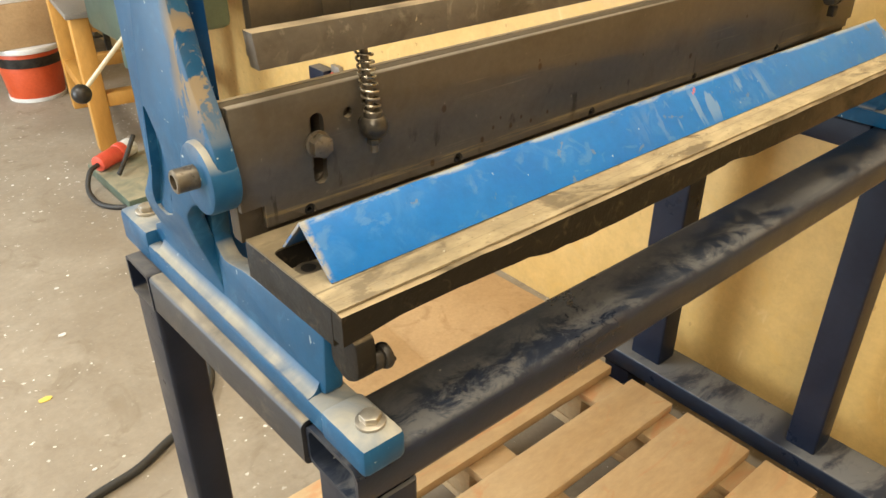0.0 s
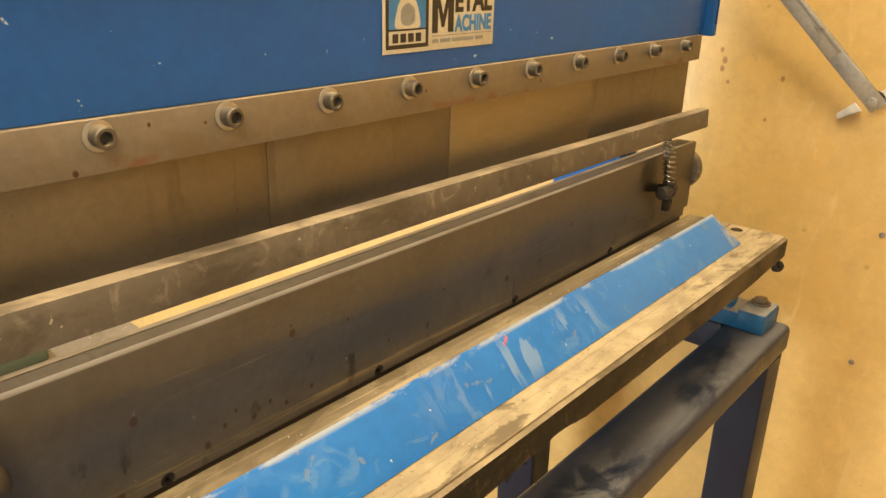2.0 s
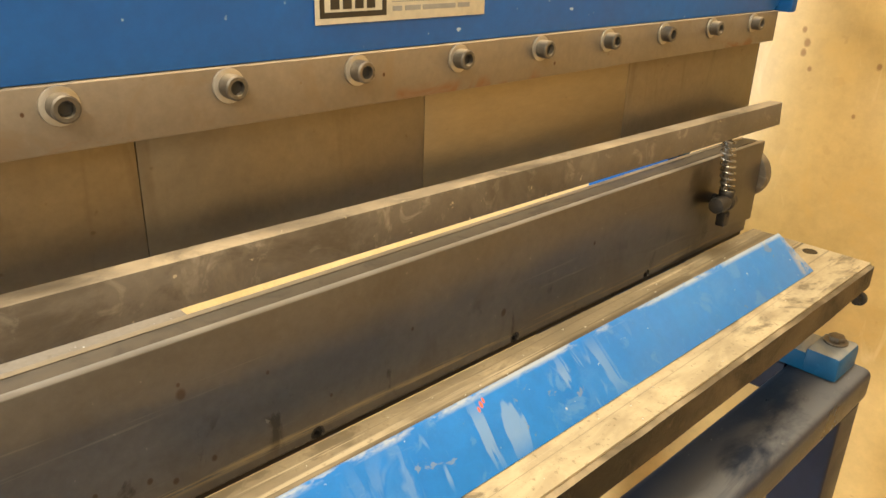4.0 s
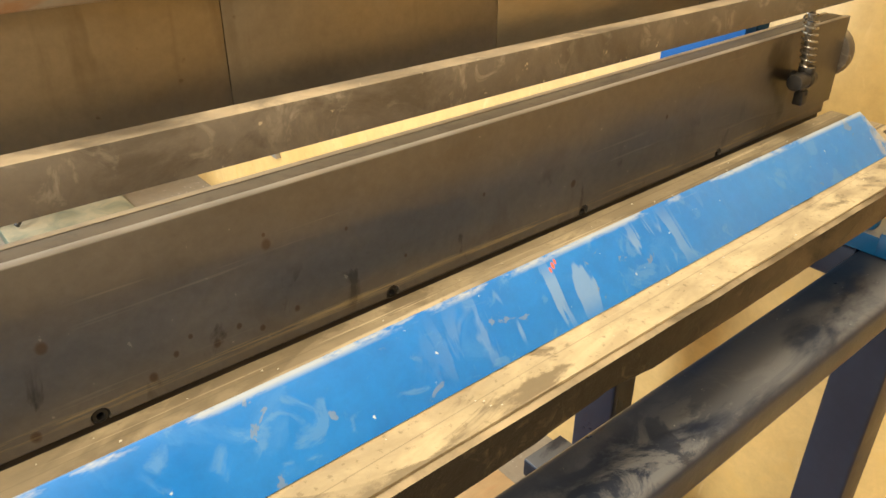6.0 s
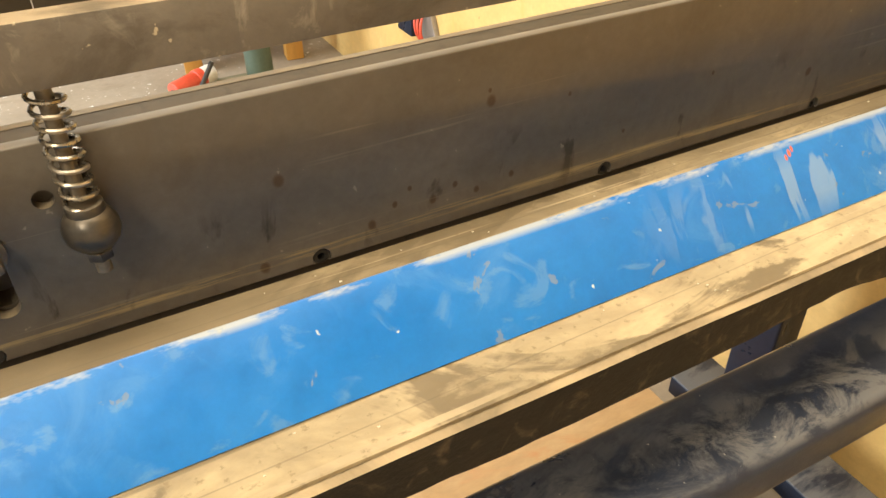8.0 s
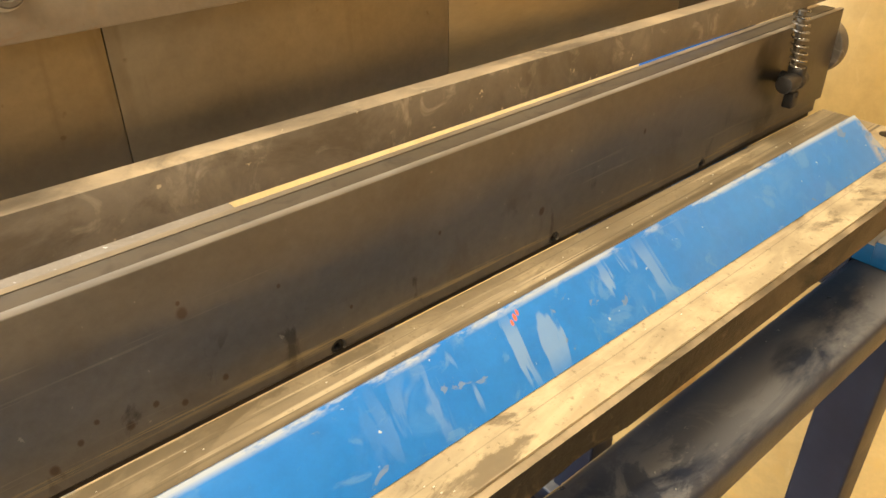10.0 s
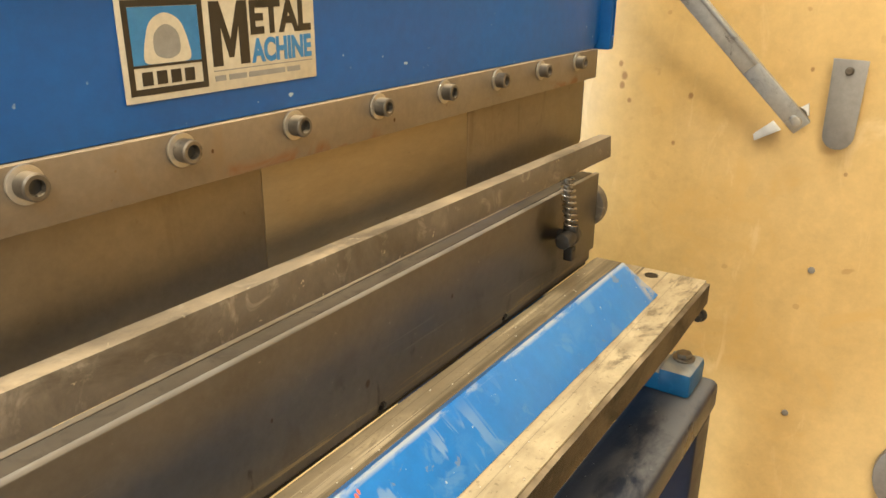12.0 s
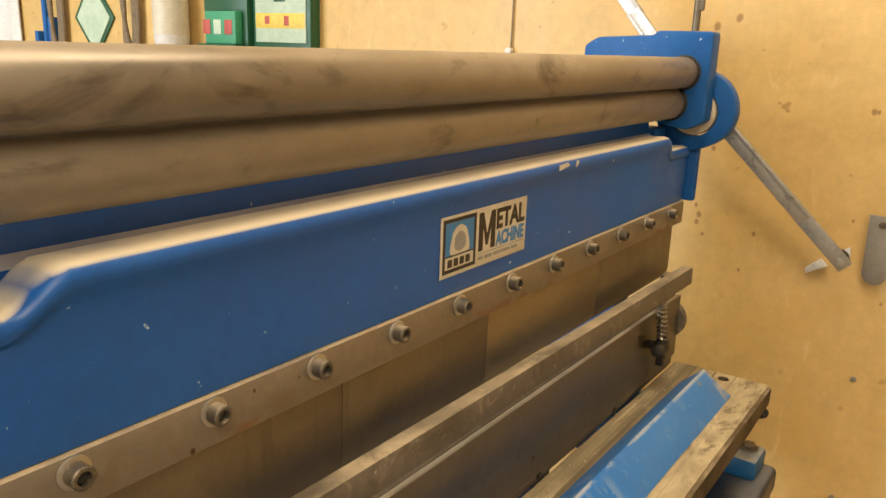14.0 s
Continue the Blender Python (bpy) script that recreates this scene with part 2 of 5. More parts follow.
rubs = ramp(nt, noise_tex(nt, coords(nt, (1, 0.8, 1.2)), 5, 6, 0.62, 1.0), [(0.57, 0.0), (0.70, 0.45)])
overlay(YELLOW_WALL, rubs, (0.50, 0.31, 0.10), 0.5)

# the beam's lip lies under a thick pale dust
nt = BLUE_BEAM.node_tree
overlay(BLUE_BEAM, times(nt, facing_up(nt, 0.70, 0.92), ramp(nt, noise_tex(nt, coords(nt, (0.4, 1, 1)), 20, 6, 0.6, 0.5), [(0.30, 0.55), (0.50, 0.95)])), (0.74, 0.64, 0.46), 0.95)

# grime on the blade: blotches, drips from the strip and faint vertical wipes
nt = BLADE_BRIGHT.node_tree
overlay(BLADE_BRIGHT, ramp(nt, noise_tex(nt, coords(nt, (0.25, 1, 1.6)), 12, 7, 0.66, 1.0), [(0.50, 0.0), (0.70, 0.35)]), (0.26, 0.195, 0.11), 0.5)
nt = BLADE.node_tree
grime_b = ramp(nt, noise_tex(nt, coords(nt, (0.6, 1, 1)), 8, 7, 0.66, 1.2), [(0.48, 0.0), (0.68, 0.42)])
overlay(BLADE, grime_b, (0.17, 0.13, 0.08), 0.5)
wipes = times(nt, ramp(nt, noise_tex(nt, coords(nt, (1, 1, 0.12)), 45, 4, 0.6, 0.3), [(0.58, 0.0), (0.68, 0.4)]), near(nt, axis_of(nt, "Z"), 1.205, 0.05))
overlay(BLADE, wipes, (0.12, 0.09, 0.05), 0.5)

# rust along the strip's lower edge and a few dark dots
nt = STRIP.node_tree
rust = times(nt, near(nt, axis_of(nt, "Z"), 1.217, 0.009), ramp(nt, noise_tex(nt, coords(nt, (0.6, 1, 1)), 34, 5, 0.6, 0.8), [(0.55, 0.0), (0.66, 0.7)]))
overlay(STRIP, rust, (0.26, 0.12, 0.04), 0.7)
dots = spots(nt, [(0.493, 1.2405, 0.0011), (0.531, 1.2365, 0.0009), (0.446, 1.2190, 0.0018), (0.74, 1.234, 0.0012), (0.91, 1.226, 0.0014)])
overlay(STRIP, dots, (0.10, 0.05, 0.02), 0.7)

# dark handling marks, pale drips and chips on the hold-down bar
nt = STEEL_BAR.node_tree
dark_marks = ramp(nt, noise_tex(nt, coords(nt, (0.7, 1, 1)), 14, 7, 0.66, 1.0), [(0.50, 0.0), (0.62, 0.65)])
overlay(STEEL_BAR, dark_marks, (0.075, 0.060, 0.042), 0.45)
pale_drips = ramp(nt, noise_tex(nt, coords(nt, (0.8, 1, 0.6)), 30, 6, 0.66, 0.4), [(0.57, 0.0), (0.70, 0.32)])
overlay(STEEL_BAR, pale_drips, (0.34, 0.29, 0.21), 0.6)
chips_b = ramp(nt, noise_tex(nt, coords(nt), 110, 3, 0.6), [(0.70, 0.0), (0.725, 0.9)])
overlay(STEEL_BAR, chips_b, (0.45, 0.38, 0.26), 0.6)
# scattered pale crumbs and worn mottling on the concrete
nt = CONCRETE.node_tree
mottle = ramp(nt, noise_tex(nt, coords(nt), 22, 7, 0.7, 0.6), [(0.45, 0.0), (0.65, 0.5)])
overlay(CONCRETE, mottle, (0.25, 0.205, 0.15), 0.7)
crumbs = times(nt, ramp(nt, noise_tex(nt, coords(nt), 48, 2, 0.5), [(0.685, 0.0), (0.705, 1.0)]), ramp(nt, noise_tex(nt, coords(nt), 4, 3, 0.5), [(0.45, 0.1), (0.6, 1.0)]))
overlay(CONCRETE, crumbs, (0.72, 0.70, 0.64), 0.7)

# the plate's rust spots and drips
STEEL_SPOT = spots(STEEL.node_tree, [(0.455, 1.055, 0.0034), (0.584, 1.070, 0.0034), (0.583, 1.077, 0.0013), (0.687, 1.025, 0.0014), (0.640, 1.062, 0.0015), (0.520, 1.020, 0.0021), (0.545, 1.016, 0.0024), (0.560, 1.022, 0.0017), (0.575, 1.014, 0.0021), (0.505, 1.011, 0.0028),
                                     (0.440, 1.004, 0.0035), (0.530, 1.028, 0.0014), (0.60, 1.018, 0.0021), (0.86, 1.03, 0.0028), (0.98, 1.06, 0.0021), (0.76, 1.05, 0.0014)])
overlay(STEEL, times(STEEL.node_tree, STEEL_SPOT, 0.75), (0.075, 0.038, 0.015), 0.7)
nt = STEEL.node_tree
scrape = times(nt, near(nt, axis_of(nt, "Z"), 1.006, 0.004), ramp(nt, noise_tex(nt, coords(nt, (0.25, 1, 8)), 30, 5, 0.7), [(0.48, 0.0), (0.56, 1.0)]))
overlay(STEEL, scrape, (0.30, 0.23, 0.12), 0.7)
oil = times(nt, near(nt, axis_of(nt, "X"), 1.19, 0.055), ramp(nt, noise_tex(nt, coords(nt, (1, 1, 0.5)), 22, 4, 0.6, 0.6), [(0.4, 0.0), (0.6, 0.8)]))
overlay(STEEL, oil, (0.035, 0.026, 0.016), 0.3)
leak = spots(nt, [(1.168, 1.070, 0.020), (1.182, 1.050, 0.017), (1.190, 1.020, 0.008), (1.152, 1.085, 0.013)])
overlay(STEEL, times(nt, leak, 0.85), (0.022, 0.015, 0.008), 0.35)
runs = times(nt, near(nt, axis_of(nt, "Z"), 1.022, 0.03), ramp(nt, noise_tex(nt, coords(nt, (1, 1, 0.35)), 46, 5, 0.62, 0.5), [(0.60, 0.0), (0.68, 0.7)]))
overlay(STEEL, runs, (0.03, 0.022, 0.013), 0.4)
# pale top edge: worn steel, with the chamfer's highlight painted in
arris_highlight = times(nt, near(nt, axis_of(nt, "Z"), 1.1048, 0.0014), ramp(nt, noise_tex(nt, coords(nt, (0.4, 1, 1)), 30, 4, 0.6), [(0.3, 0.45), (0.55, 1.0)]))
overlay(STEEL, arris_highlight, (0.33, 0.30, 0.255), 0.45)
scratches = times(nt, ramp(nt, noise_tex(nt, coords(nt, (0.05, 1, 2.4)), 60, 4, 0.6), [(0.64, 0.0), (0.67, 0.45)]), ramp(nt, noise_tex(nt, coords(nt), 9, 3, 0.5), [(0.45, 0.0), (0.6, 1.0)]))
overlay(STEEL, scratches, (0.24, 0.205, 0.15), 0.5)
nicks = ramp(nt, noise_tex(nt, coords(nt, (1, 1, 1)), 120, 3, 0.6), [(0.715, 0.0), (0.735, 0.7)])
overlay(STEEL, nicks, (0.28, 0.24, 0.18), 0.6)
smudge = ramp(nt, noise_tex(nt, coords(nt, (0.5, 1, 1)), 7, 6, 0.66, 1.2), [(0.52, 0.0), (0.70, 0.25)])
overlay(STEEL, smudge, (0.055, 0.043, 0.030), 0.36)

# grooves, drag marks and bare patches in the bed's dust; the marks run a little askew
nt = BED.node_tree
warp = times(nt, times(nt, noise_tex(nt, coords(nt, (0.30, 1, 1)), 7, 3, 0.5), 0.5, "SUBTRACT"), 0.005)
skew = times(nt, times(nt, axis_of(nt, "X"), 0.48, "SUBTRACT"), -0.015)
yw = times(nt, times(nt, axis_of(nt, "Y"), warp, "ADD"), skew, "ADD")
marks = None
for centre, width, depth in ((0.4265, 0.0016, 0.7), (0.4560, 0.0020, 1.0), (0.4605, 0.0008, 0.6), (0.4855, 0.0020, 1.0), (0.4900, 0.0007, 0.6), (0.4965, 0.0034, 0.8), (0.5030, 0.0010, 0.7), (0.5150, 0.0006, 0.5), (0.4100, 0.0006, 0.4)):
    k = times(nt, near(nt, yw, centre, width), depth)
    marks = k if marks is None else times(nt, marks, k, "MAXIMUM")
marks = times(nt, marks, ramp(nt, noise_tex(nt, coords(nt, (0.4, 1, 1)), 12, 5, 0.6), [(0.30, 0.35), (0.52, 1.0)]))
band = times(nt, near(nt, yw, 0.4930, 0.018), ramp(nt, axis_of(nt, "X"), [(0.45, 0.35), (0.75, 1.0)]))
rub = times(nt, band, ramp(nt, noise_tex(nt, coords(nt, (0.16, 1.6, 1)), 34, 6, 0.62, 0.8), [(0.42, 0.0), (0.56, 0.75)]))
patch = times(nt, ramp(nt, noise_tex(nt, coords(nt, (0.55, 1, 1)), 11, 6, 0.62, 1.2), [(0.545, 0.0), (0.585, 0.85)]), ramp(nt, noise_tex(nt, coords(nt, (0.5, 1, 1)), 70, 5, 0.65), [(0.38, 0.3), (0.52, 1.0)]))
mottle_b = ramp(nt, noise_tex(nt, coords(nt, (0.4, 1, 1)), 40, 6, 0.66, 0.6), [(0.42, 0.0), (0.62, 0.55)])
powder = times(nt, ramp(nt, yw, [(0.424, 1.0), (0.445, 0.0)]), ramp(nt, noise_tex(nt, coords(nt, (0.35, 1, 1)), 13, 6, 0.62, 0.7), [(0.36, 0.1), (0.56, 0.75)]))
overlay(BED, powder, (0.62, 0.505, 0.30), 0.9)
overlay(BED, mottle_b, (0.30, 0.230, 0.130), 0.8)
# the rear of the bed is a streaky darker brown
rear_brown = times(nt, ramp(nt, yw, [(0.455, 0.0), (0.475, 1.0)]), ramp(nt, noise_tex(nt, coords(nt, (0.22, 1.2, 1)), 22, 6, 0.64, 0.9), [(0.40, 0.15), (0.58, 0.80)]))
overlay(BED, rear_brown, (0.205, 0.158, 0.092), 0.6)
overlay(BED, patch, (0.150, 0.112, 0.060), 0.6)
overlay(BED, rub, (0.140, 0.108, 0.062), 0.5)
overlay(BED, marks, (0.100, 0.074, 0.040), 0.55)
pale = times(nt, ramp(nt, noise_tex(nt, coords(nt, (0.05, 3.0, 1)), 40, 4, 0.6), [(0.60, 0.0), (0.65, 0.8)]), ramp(nt, noise_tex(nt, coords(nt), 9, 3, 0.5), [(0.42, 0.0), (0.58, 1.0)]))
overlay(BED, pale, (0.56, 0.45, 0.28), 0.8)
grime = times(nt, ramp(nt, axis_of(nt, "X"), [(0.26, 1.0), (0.62, 0.15)]), ramp(nt, noise_tex(nt, coords(nt, (0.6, 1, 1)), 20, 6, 0.6, 0.8), [(0.30, 0.15), (0.60, 0.9)]))
overlay(BED, grime, (0.16, 0.125, 0.075), 0.6)
grit = ramp(nt, noise_tex(nt, coords(nt), 210, 3, 0.6), [(0.60, 0.0), (0.70, 0.6)])
overlay(BED, grit, (0.20, 0.155, 0.085), 0.8)

# dust on the stand: thick along the middle, wiped away behind, smeared by drips
NAVY_DUSTY = surface("navy_paint_under_dust", (0.012, 0.017, 0.032), (0.022, 0.03, 0.05), 0.33, scale=6, grain=90, bumps=0.25)
nt = NAVY_DUSTY.node_tree
wet = ramp(nt, noise_tex(nt, coords(nt, (0.4, 1, 1)), 13, 7, 0.66, 0.7), [(0.42, 0.04), (0.53, 1.0)])
base = ramp(nt, times(nt, axis_of(nt, "Y"), times(nt, noise_tex(nt, coords(nt, (0.3, 1, 1)), 8, 3, 0.5), 0.03), "ADD"), [(0.0, 0.6), (0.412, 0.6), (0.450, 0.02), (0.47, 0.02), (0.5, 0.6)])
base = times(nt, base, ramp(nt, axis_of(nt, "X"), [(0.0, 0.75), (0.3, 0.75), (0.62, 0.85), (0.86, 1.0)]))
fleck = ramp(nt, noise_tex(nt, coords(nt, (0.7, 1, 1)), 34, 8, 0.74, 0.6), [(0.43, 0.02), (0.54, 1.0)])
smooth_end = ramp(nt, axis_of(nt, "X"), [(0.0, 0.0), (0.80, 0.0), (1.0, 1.0)])
settled = times(nt, facing_up(nt), times(nt, base, times(nt, wet, times(nt, fleck, smooth_end, "MAXIMUM"))))
overlay(NAVY_DUSTY, settled, (0.195, 0.190, 0.182), 0.9)
bsdf_of(NAVY_DUSTY).inputs["Specular IOR Level"].default_value = 0.35
overlay(NAVY_DUSTY, times(nt, facing_up(nt), ramp(nt, noise_tex(nt, coords(nt), 190, 3, 0.6), [(0.72, 0.0), (0.76, 0.6)])), (0.42, 0.40, 0.34), 0.8)

NAVY_TOP = surface("navy_paint_tan_dust", (0.016, 0.018, 0.026), (0.035, 0.033, 0.034), 0.4, scale=9, grain=90, stain=(0.09, 0.075, 0.06), dust=0.95, dust_colour=(0.36, 0.31, 0.23))

# chipped rims and pale run marks on the loose cover
nt = BLUE_COVER.node_tree
runs = times(nt, times(nt, near(nt, axis_of(nt, "X"), 0.79, 0.17), near(nt, axis_of(nt, "Z"), 1.013, 0.021)), ramp(nt, noise_tex(nt, coords(nt, (1.5, 0.35, 0.35)), 26, 4, 0.55, 0.7), [(0.545, 0.0), (0.575, 0.65)]))
overlay(BLUE_COVER, runs, (0.20, 0.31, 0.46), 0.5)
blotch = ramp(nt, noise_tex(nt, coords(nt, (0.8, 1, 1)), 46, 5, 0.6, 0.6), [(0.575, 0.0), (0.64, 0.40)])
overlay(BLUE_COVER, blotch, (0.11, 0.25, 0.44), 0.5)
haze = times(nt, ramp(nt, axis_of(nt, "X"), [(0.85, 0.0), (1.0, 1.0)]), ramp(nt, noise_tex(nt, coords(nt, (0.6, 1, 1)), 9, 5, 0.6, 0.6), [(0.35, 0.15), (0.65, 0.55)]))
overlay(BLUE_COVER, haze, (0.10, 0.24, 0.46), 0.6)
cut_rim = times(nt, times(nt, near(nt, axis_of(nt, "X"), 0.254, 0.006), near(nt, axis_of(nt, "X"), 1.222, 0.014), "MAXIMUM"), ramp(nt, noise_tex(nt, coords(nt), 70, 5, 0.65), [(0.42, 0.0), (0.52, 0.85)]))
overlay(BLUE_COVER, cut_rim, (0.36, 0.33, 0.26), 0.8)
brown = ramp(nt, noise_tex(nt, coords(nt), 48, 4, 0.6, 0.5), [(0.665, 0.0), (0.69, 0.65)])
overlay(BLUE_COVER, brown, (0.16, 0.20, 0.24), 0.7)
rim = times(nt, near(nt, axis_of(nt, "Z"), 1.0335, 0.004), ramp(nt, noise_tex(nt, coords(nt, (0.35, 1, 1)), 45, 5, 0.7), [(0.46, 0.0), (0.56, 0.75)]))
overlay(BLUE_COVER, rim, (0.44, 0.46, 0.43), 0.7)
edge_chips = times(nt, near(nt, axis_of(nt, "Z"), 0.9955, 0.003), ramp(nt, noise_tex(nt, coords(nt, (0.3, 1, 1)), 50, 5, 0.7), [(0.64, 0.0), (0.70, 0.6)]))
overlay(BLUE_COVER, edge_chips, (0.46, 0.46, 0.42), 0.7)
overlay(BLUE_COVER, spots(nt, [(0.7500, 1.0255, 0.0014), (0.7535, 1.0270, 0.0017), (0.7565, 1.0285, 0.0013)]), (0.6, 0.12, 0.05), 0.5)

GREY_PLATE = surface("dull_grey_sheet", (0.24, 0.215, 0.185), (0.32, 0.29, 0.25), 0.45, 0.4, scale=18, grain=120)
WHITE_PLASTIC = surface("white_plastic", (0.66, 0.64, 0.60), (0.75, 0.73, 0.69), 0.45, scale=14, grain=90, bumps=0.05)
CABLE_GREY = surface("grey_cable", (0.30, 0.24, 0.14), (0.4, 0.32, 0.2), 0.6, scale=20, grain=90)
GREEN_BOX = surface("green_enamel", (0.012, 0.085, 0.035), (0.02, 0.11, 0.05), 0.4, scale=14, grain=90, bumps=0.05)
GREEN_PACK = surface("bright_green_card", (0.03, 0.27, 0.13), (0.05, 0.33, 0.17), 0.5, scale=20, grain=90, bumps=0.05)
NOTICE = surface("pale_printed_sheet", (0.42, 0.55, 0.40), (0.55, 0.66, 0.50), 0.5, scale=16, grain=90, bumps=0.03)
NOTICE_YELLOW = surface("yellow_print", (0.70, 0.50, 0.06), (0.78, 0.6, 0.14), 0.5, scale=30, grain=90, bumps=0.03)
NOTICE_RED = surface("red_print", (0.42, 0.07, 0.05), (0.5, 0.1, 0.08), 0.5, scale=30, grain=90, bumps=0.03)
ROPE = surface("old_rope", (0.16, 0.12, 0.075), (0.28, 0.21, 0.13), 0.9, scale=60, grain=220, bumps=0.9)
GREEN_MACHINE = surface("olive_machine_paint", (0.07, 0.10, 0.075), (0.10, 0.135, 0.095), 0.4, scale=6, grain=90, stain=(0.07, 0.09, 0.06), dust=0.5)
ORANGE_WOOD = surface("varnished_timber", (0.50, 0.24, 0.045), (0.62, 0.32, 0.07), 0.45, scale=8, grain=70, stretch=(1, 1, 0.3))
ORANGE_PLASTIC = surface("orange_plastic", (0.55, 0.075, 0.02), (0.64, 0.10, 0.03), 0.4, scale=8, grain=90, bumps=0.05)
RED_PLASTIC = surface("red_plastic", (0.60, 0.075, 0.04), (0.68, 0.10, 0.055), 0.35, scale=12, grain=90, bumps=0.05)
BLACK_RUBBER = surface("black_rubber", (0.018, 0.017, 0.015), (0.035, 0.032, 0.028), 0.55, scale=30, grain=120)
CARDBOARD = surface("brown_cardboard", (0.42, 0.27, 0.13), (0.52, 0.35, 0.18), 0.8, scale=5, grain=90, stain=(0.34, 0.21, 0.1))


# ---------------------------------------------------------------- mesh helpers
def box(bm, x0, x1, y0, y1, z0, z1, bevel=0.0, m=None):
    g = bmesh.ops.create_cube(bm, size=1.0)
    vs = g["verts"]
    bmesh.ops.scale(bm, verts=vs, vec=(x1 - x0, y1 - y0, z1 - z0))
    bmesh.ops.translate(bm, verts=vs, vec=((x0 + x1) / 2, (y0 + y1) / 2, (z0 + z1) / 2))
    if bevel:
        es = list({e for v in vs for e in v.link_edges})
        r = bmesh.ops.bevel(bm, geom=es, offset=bevel, segments=2, profile=0.5, affect="EDGES")
        vs = [v for v in r["verts"]] + [v for v in vs if v.is_valid]
    if m is not None:
        bmesh.ops.transform(bm, matrix=m, verts=list({v for v in vs if v.is_valid}))
    return bm


def prism(bm, pts, a0, a1, axis="x", bevel=0.0):
    """A polygon extruded along an axis. axis x: pts are (y, z); y: (x, z); z: (x, y)."""
    def at(p, a):
        return {"x": (a, p[0], p[1]), "y": (p[0], a, p[1]), "z": (p[0], p[1], a)}[axis]
    lo, hi = [bm.verts.new(at(p, a0)) for p in pts], [bm.verts.new(at(p, a1)) for p in pts]
    fs = [bm.faces.new(lo), bm.faces.new(hi)]
    n = len(pts)
    for i in range(n):
        fs.append(bm.faces.new((lo[i], lo[(i + 1) % n], hi[(i + 1) % n], hi[i])))
    bmesh.ops.recalc_face_normals(bm, faces=fs)
    if bevel:
        es = list({e for f in fs[:2] for e in f.edges})
        bmesh.ops.bevel(bm, geom=es, offset=bevel, segments=2, profile=0.5, affect="EDGES")
    return bm


def rod(bm, p0, p1, r, seg=24, r2=None, bevel=0.0):
    p0, p1 = Vector(p0), Vector(p1)
    m = Matrix.Translation((p0 + p1) / 2) @ (p1 - p0).to_track_quat("Z", "Y").to_matrix().to_4x4()
    g = bmesh.ops.create_cone(bm, cap_ends=True, segments=seg, radius1=r, radius2=r if r2 is None else r2, depth=(p1 - p0).length, matrix=m)
    if bevel:
        es = list({e for v in g["verts"] for e in v.link_edges if any(len(f.verts) > 4 for f in e.link_faces)})
        bmesh.ops.bevel(bm, geom=es, offset=bevel, segments=2, profile=0.5, affect="EDGES")
    return bm


def ball(bm, p, r, sz=1.0):
    bmesh.ops.create_uvsphere(bm, u_segments=24, v_segments=14, radius=r, matrix=Matrix.Translation(p) @ Matrix.Diagonal((1, 1, sz, 1)))
    return bm


def sweep(bm, path, r, seg=10):
    """A round tube along a list of points."""
    path = [Vector(p) for p in path]
    rings, up = [], None
    for i, p in enumerate(path):
        d = (path[min(i + 1, len(path) - 1)] - path[max(i - 1, 0)]).normalized()
        up = (up - d * up.dot(d)).normalized() if up else d.orthogonal().normalized()
        side = d.cross(up)
        rings.append([bm.verts.new(p + r * (math.cos(a) * up + math.sin(a) * side)) for a in (2 * math.pi * k / seg for k in range(seg))])
    for a, b in zip(rings, rings[1:]):
        for k in range(seg):
            bm.faces.new((a[k], a[(k + 1) % seg], b[(k + 1) % seg], b[k]))
    bm.faces.new(list(reversed(rings[0])))
    bm.faces.new(rings[-1])
    return bm


def smooth_curve(pts, n=8):
    """Points along a Catmull-Rom curve through pts."""
    pts = [Vector(p) for p in pts]
    ext = [2 * pts[0] - pts[1], *pts, 2 * pts[-1] - pts[-2]]
    out = []
    for a, b, c, d in zip(ext, ext[1:], ext[2:], ext[3:]):
        for k in range(n):
            t = k / n
            out.append(0.5 * (2 * b + (c - a) * t + (2 * a - 5 * b + 4 * c - d) * t * t + (3 * b - a - 3 * c + d) * t ** 3))
    return out + [pts[-1]]


def mesh_of(name, bm, mat, smooth=True, angle=35):
    me = bpy.data.meshes.new(name)
    if smooth:
        for f in bm.faces:
            f.smooth = True
        for e in bm.edges:
            if len(e.link_faces) == 2 and e.calc_face_angle(0) > radians(angle):
                e.smooth = False
    bm.to_mesh(me)
    bm.free()
    me.materials.append(mat)
    return me


def part(name, bm, mat, parent, label="", smooth=True):
    ob = new(name, mesh_of(name, bm, mat, smooth))
    ob.parent = parent
    return tagged(ob, label)


def thing(name, label, category, group="", kind="", at=(0, 0, 0)):
    ob = new(name)
    ob.location = at
    return tagged(ob, label, category, group, kind)


def solid(name, bm, mat, label, category, group="", kind=""):
    return tagged(new(name, mesh_of(name, bm, mat)), label, category, group, kind)


B = bmesh.new

# ---------------------------------------------------------------- the room
solid("floor", box(B(), -5.0, WALL_X, -3.5, 6.0, FLOOR - 0.1, FLOOR), CONCRETE, "worn dusty concrete workshop floor with paint specks", "floor", kind="structure")
solid("wall_east", box(B(), WALL_X, WALL_X + 0.12, -3.62, 6.12, FLOOR - 0.1, 3.3), YELLOW_WALL, "yellow painted board wall with scuffs", "wall", kind="structure")
# the gap in this wall is unseen, added for the cool daylight lamp
bm = B()
box(bm, -2.72, -2.6, -3.62, 2.1, FLOOR - 0.1, 3.3)
box(bm, -2.72, -2.6, 4.3, 6.12, FLOOR - 0.1, 3.3)
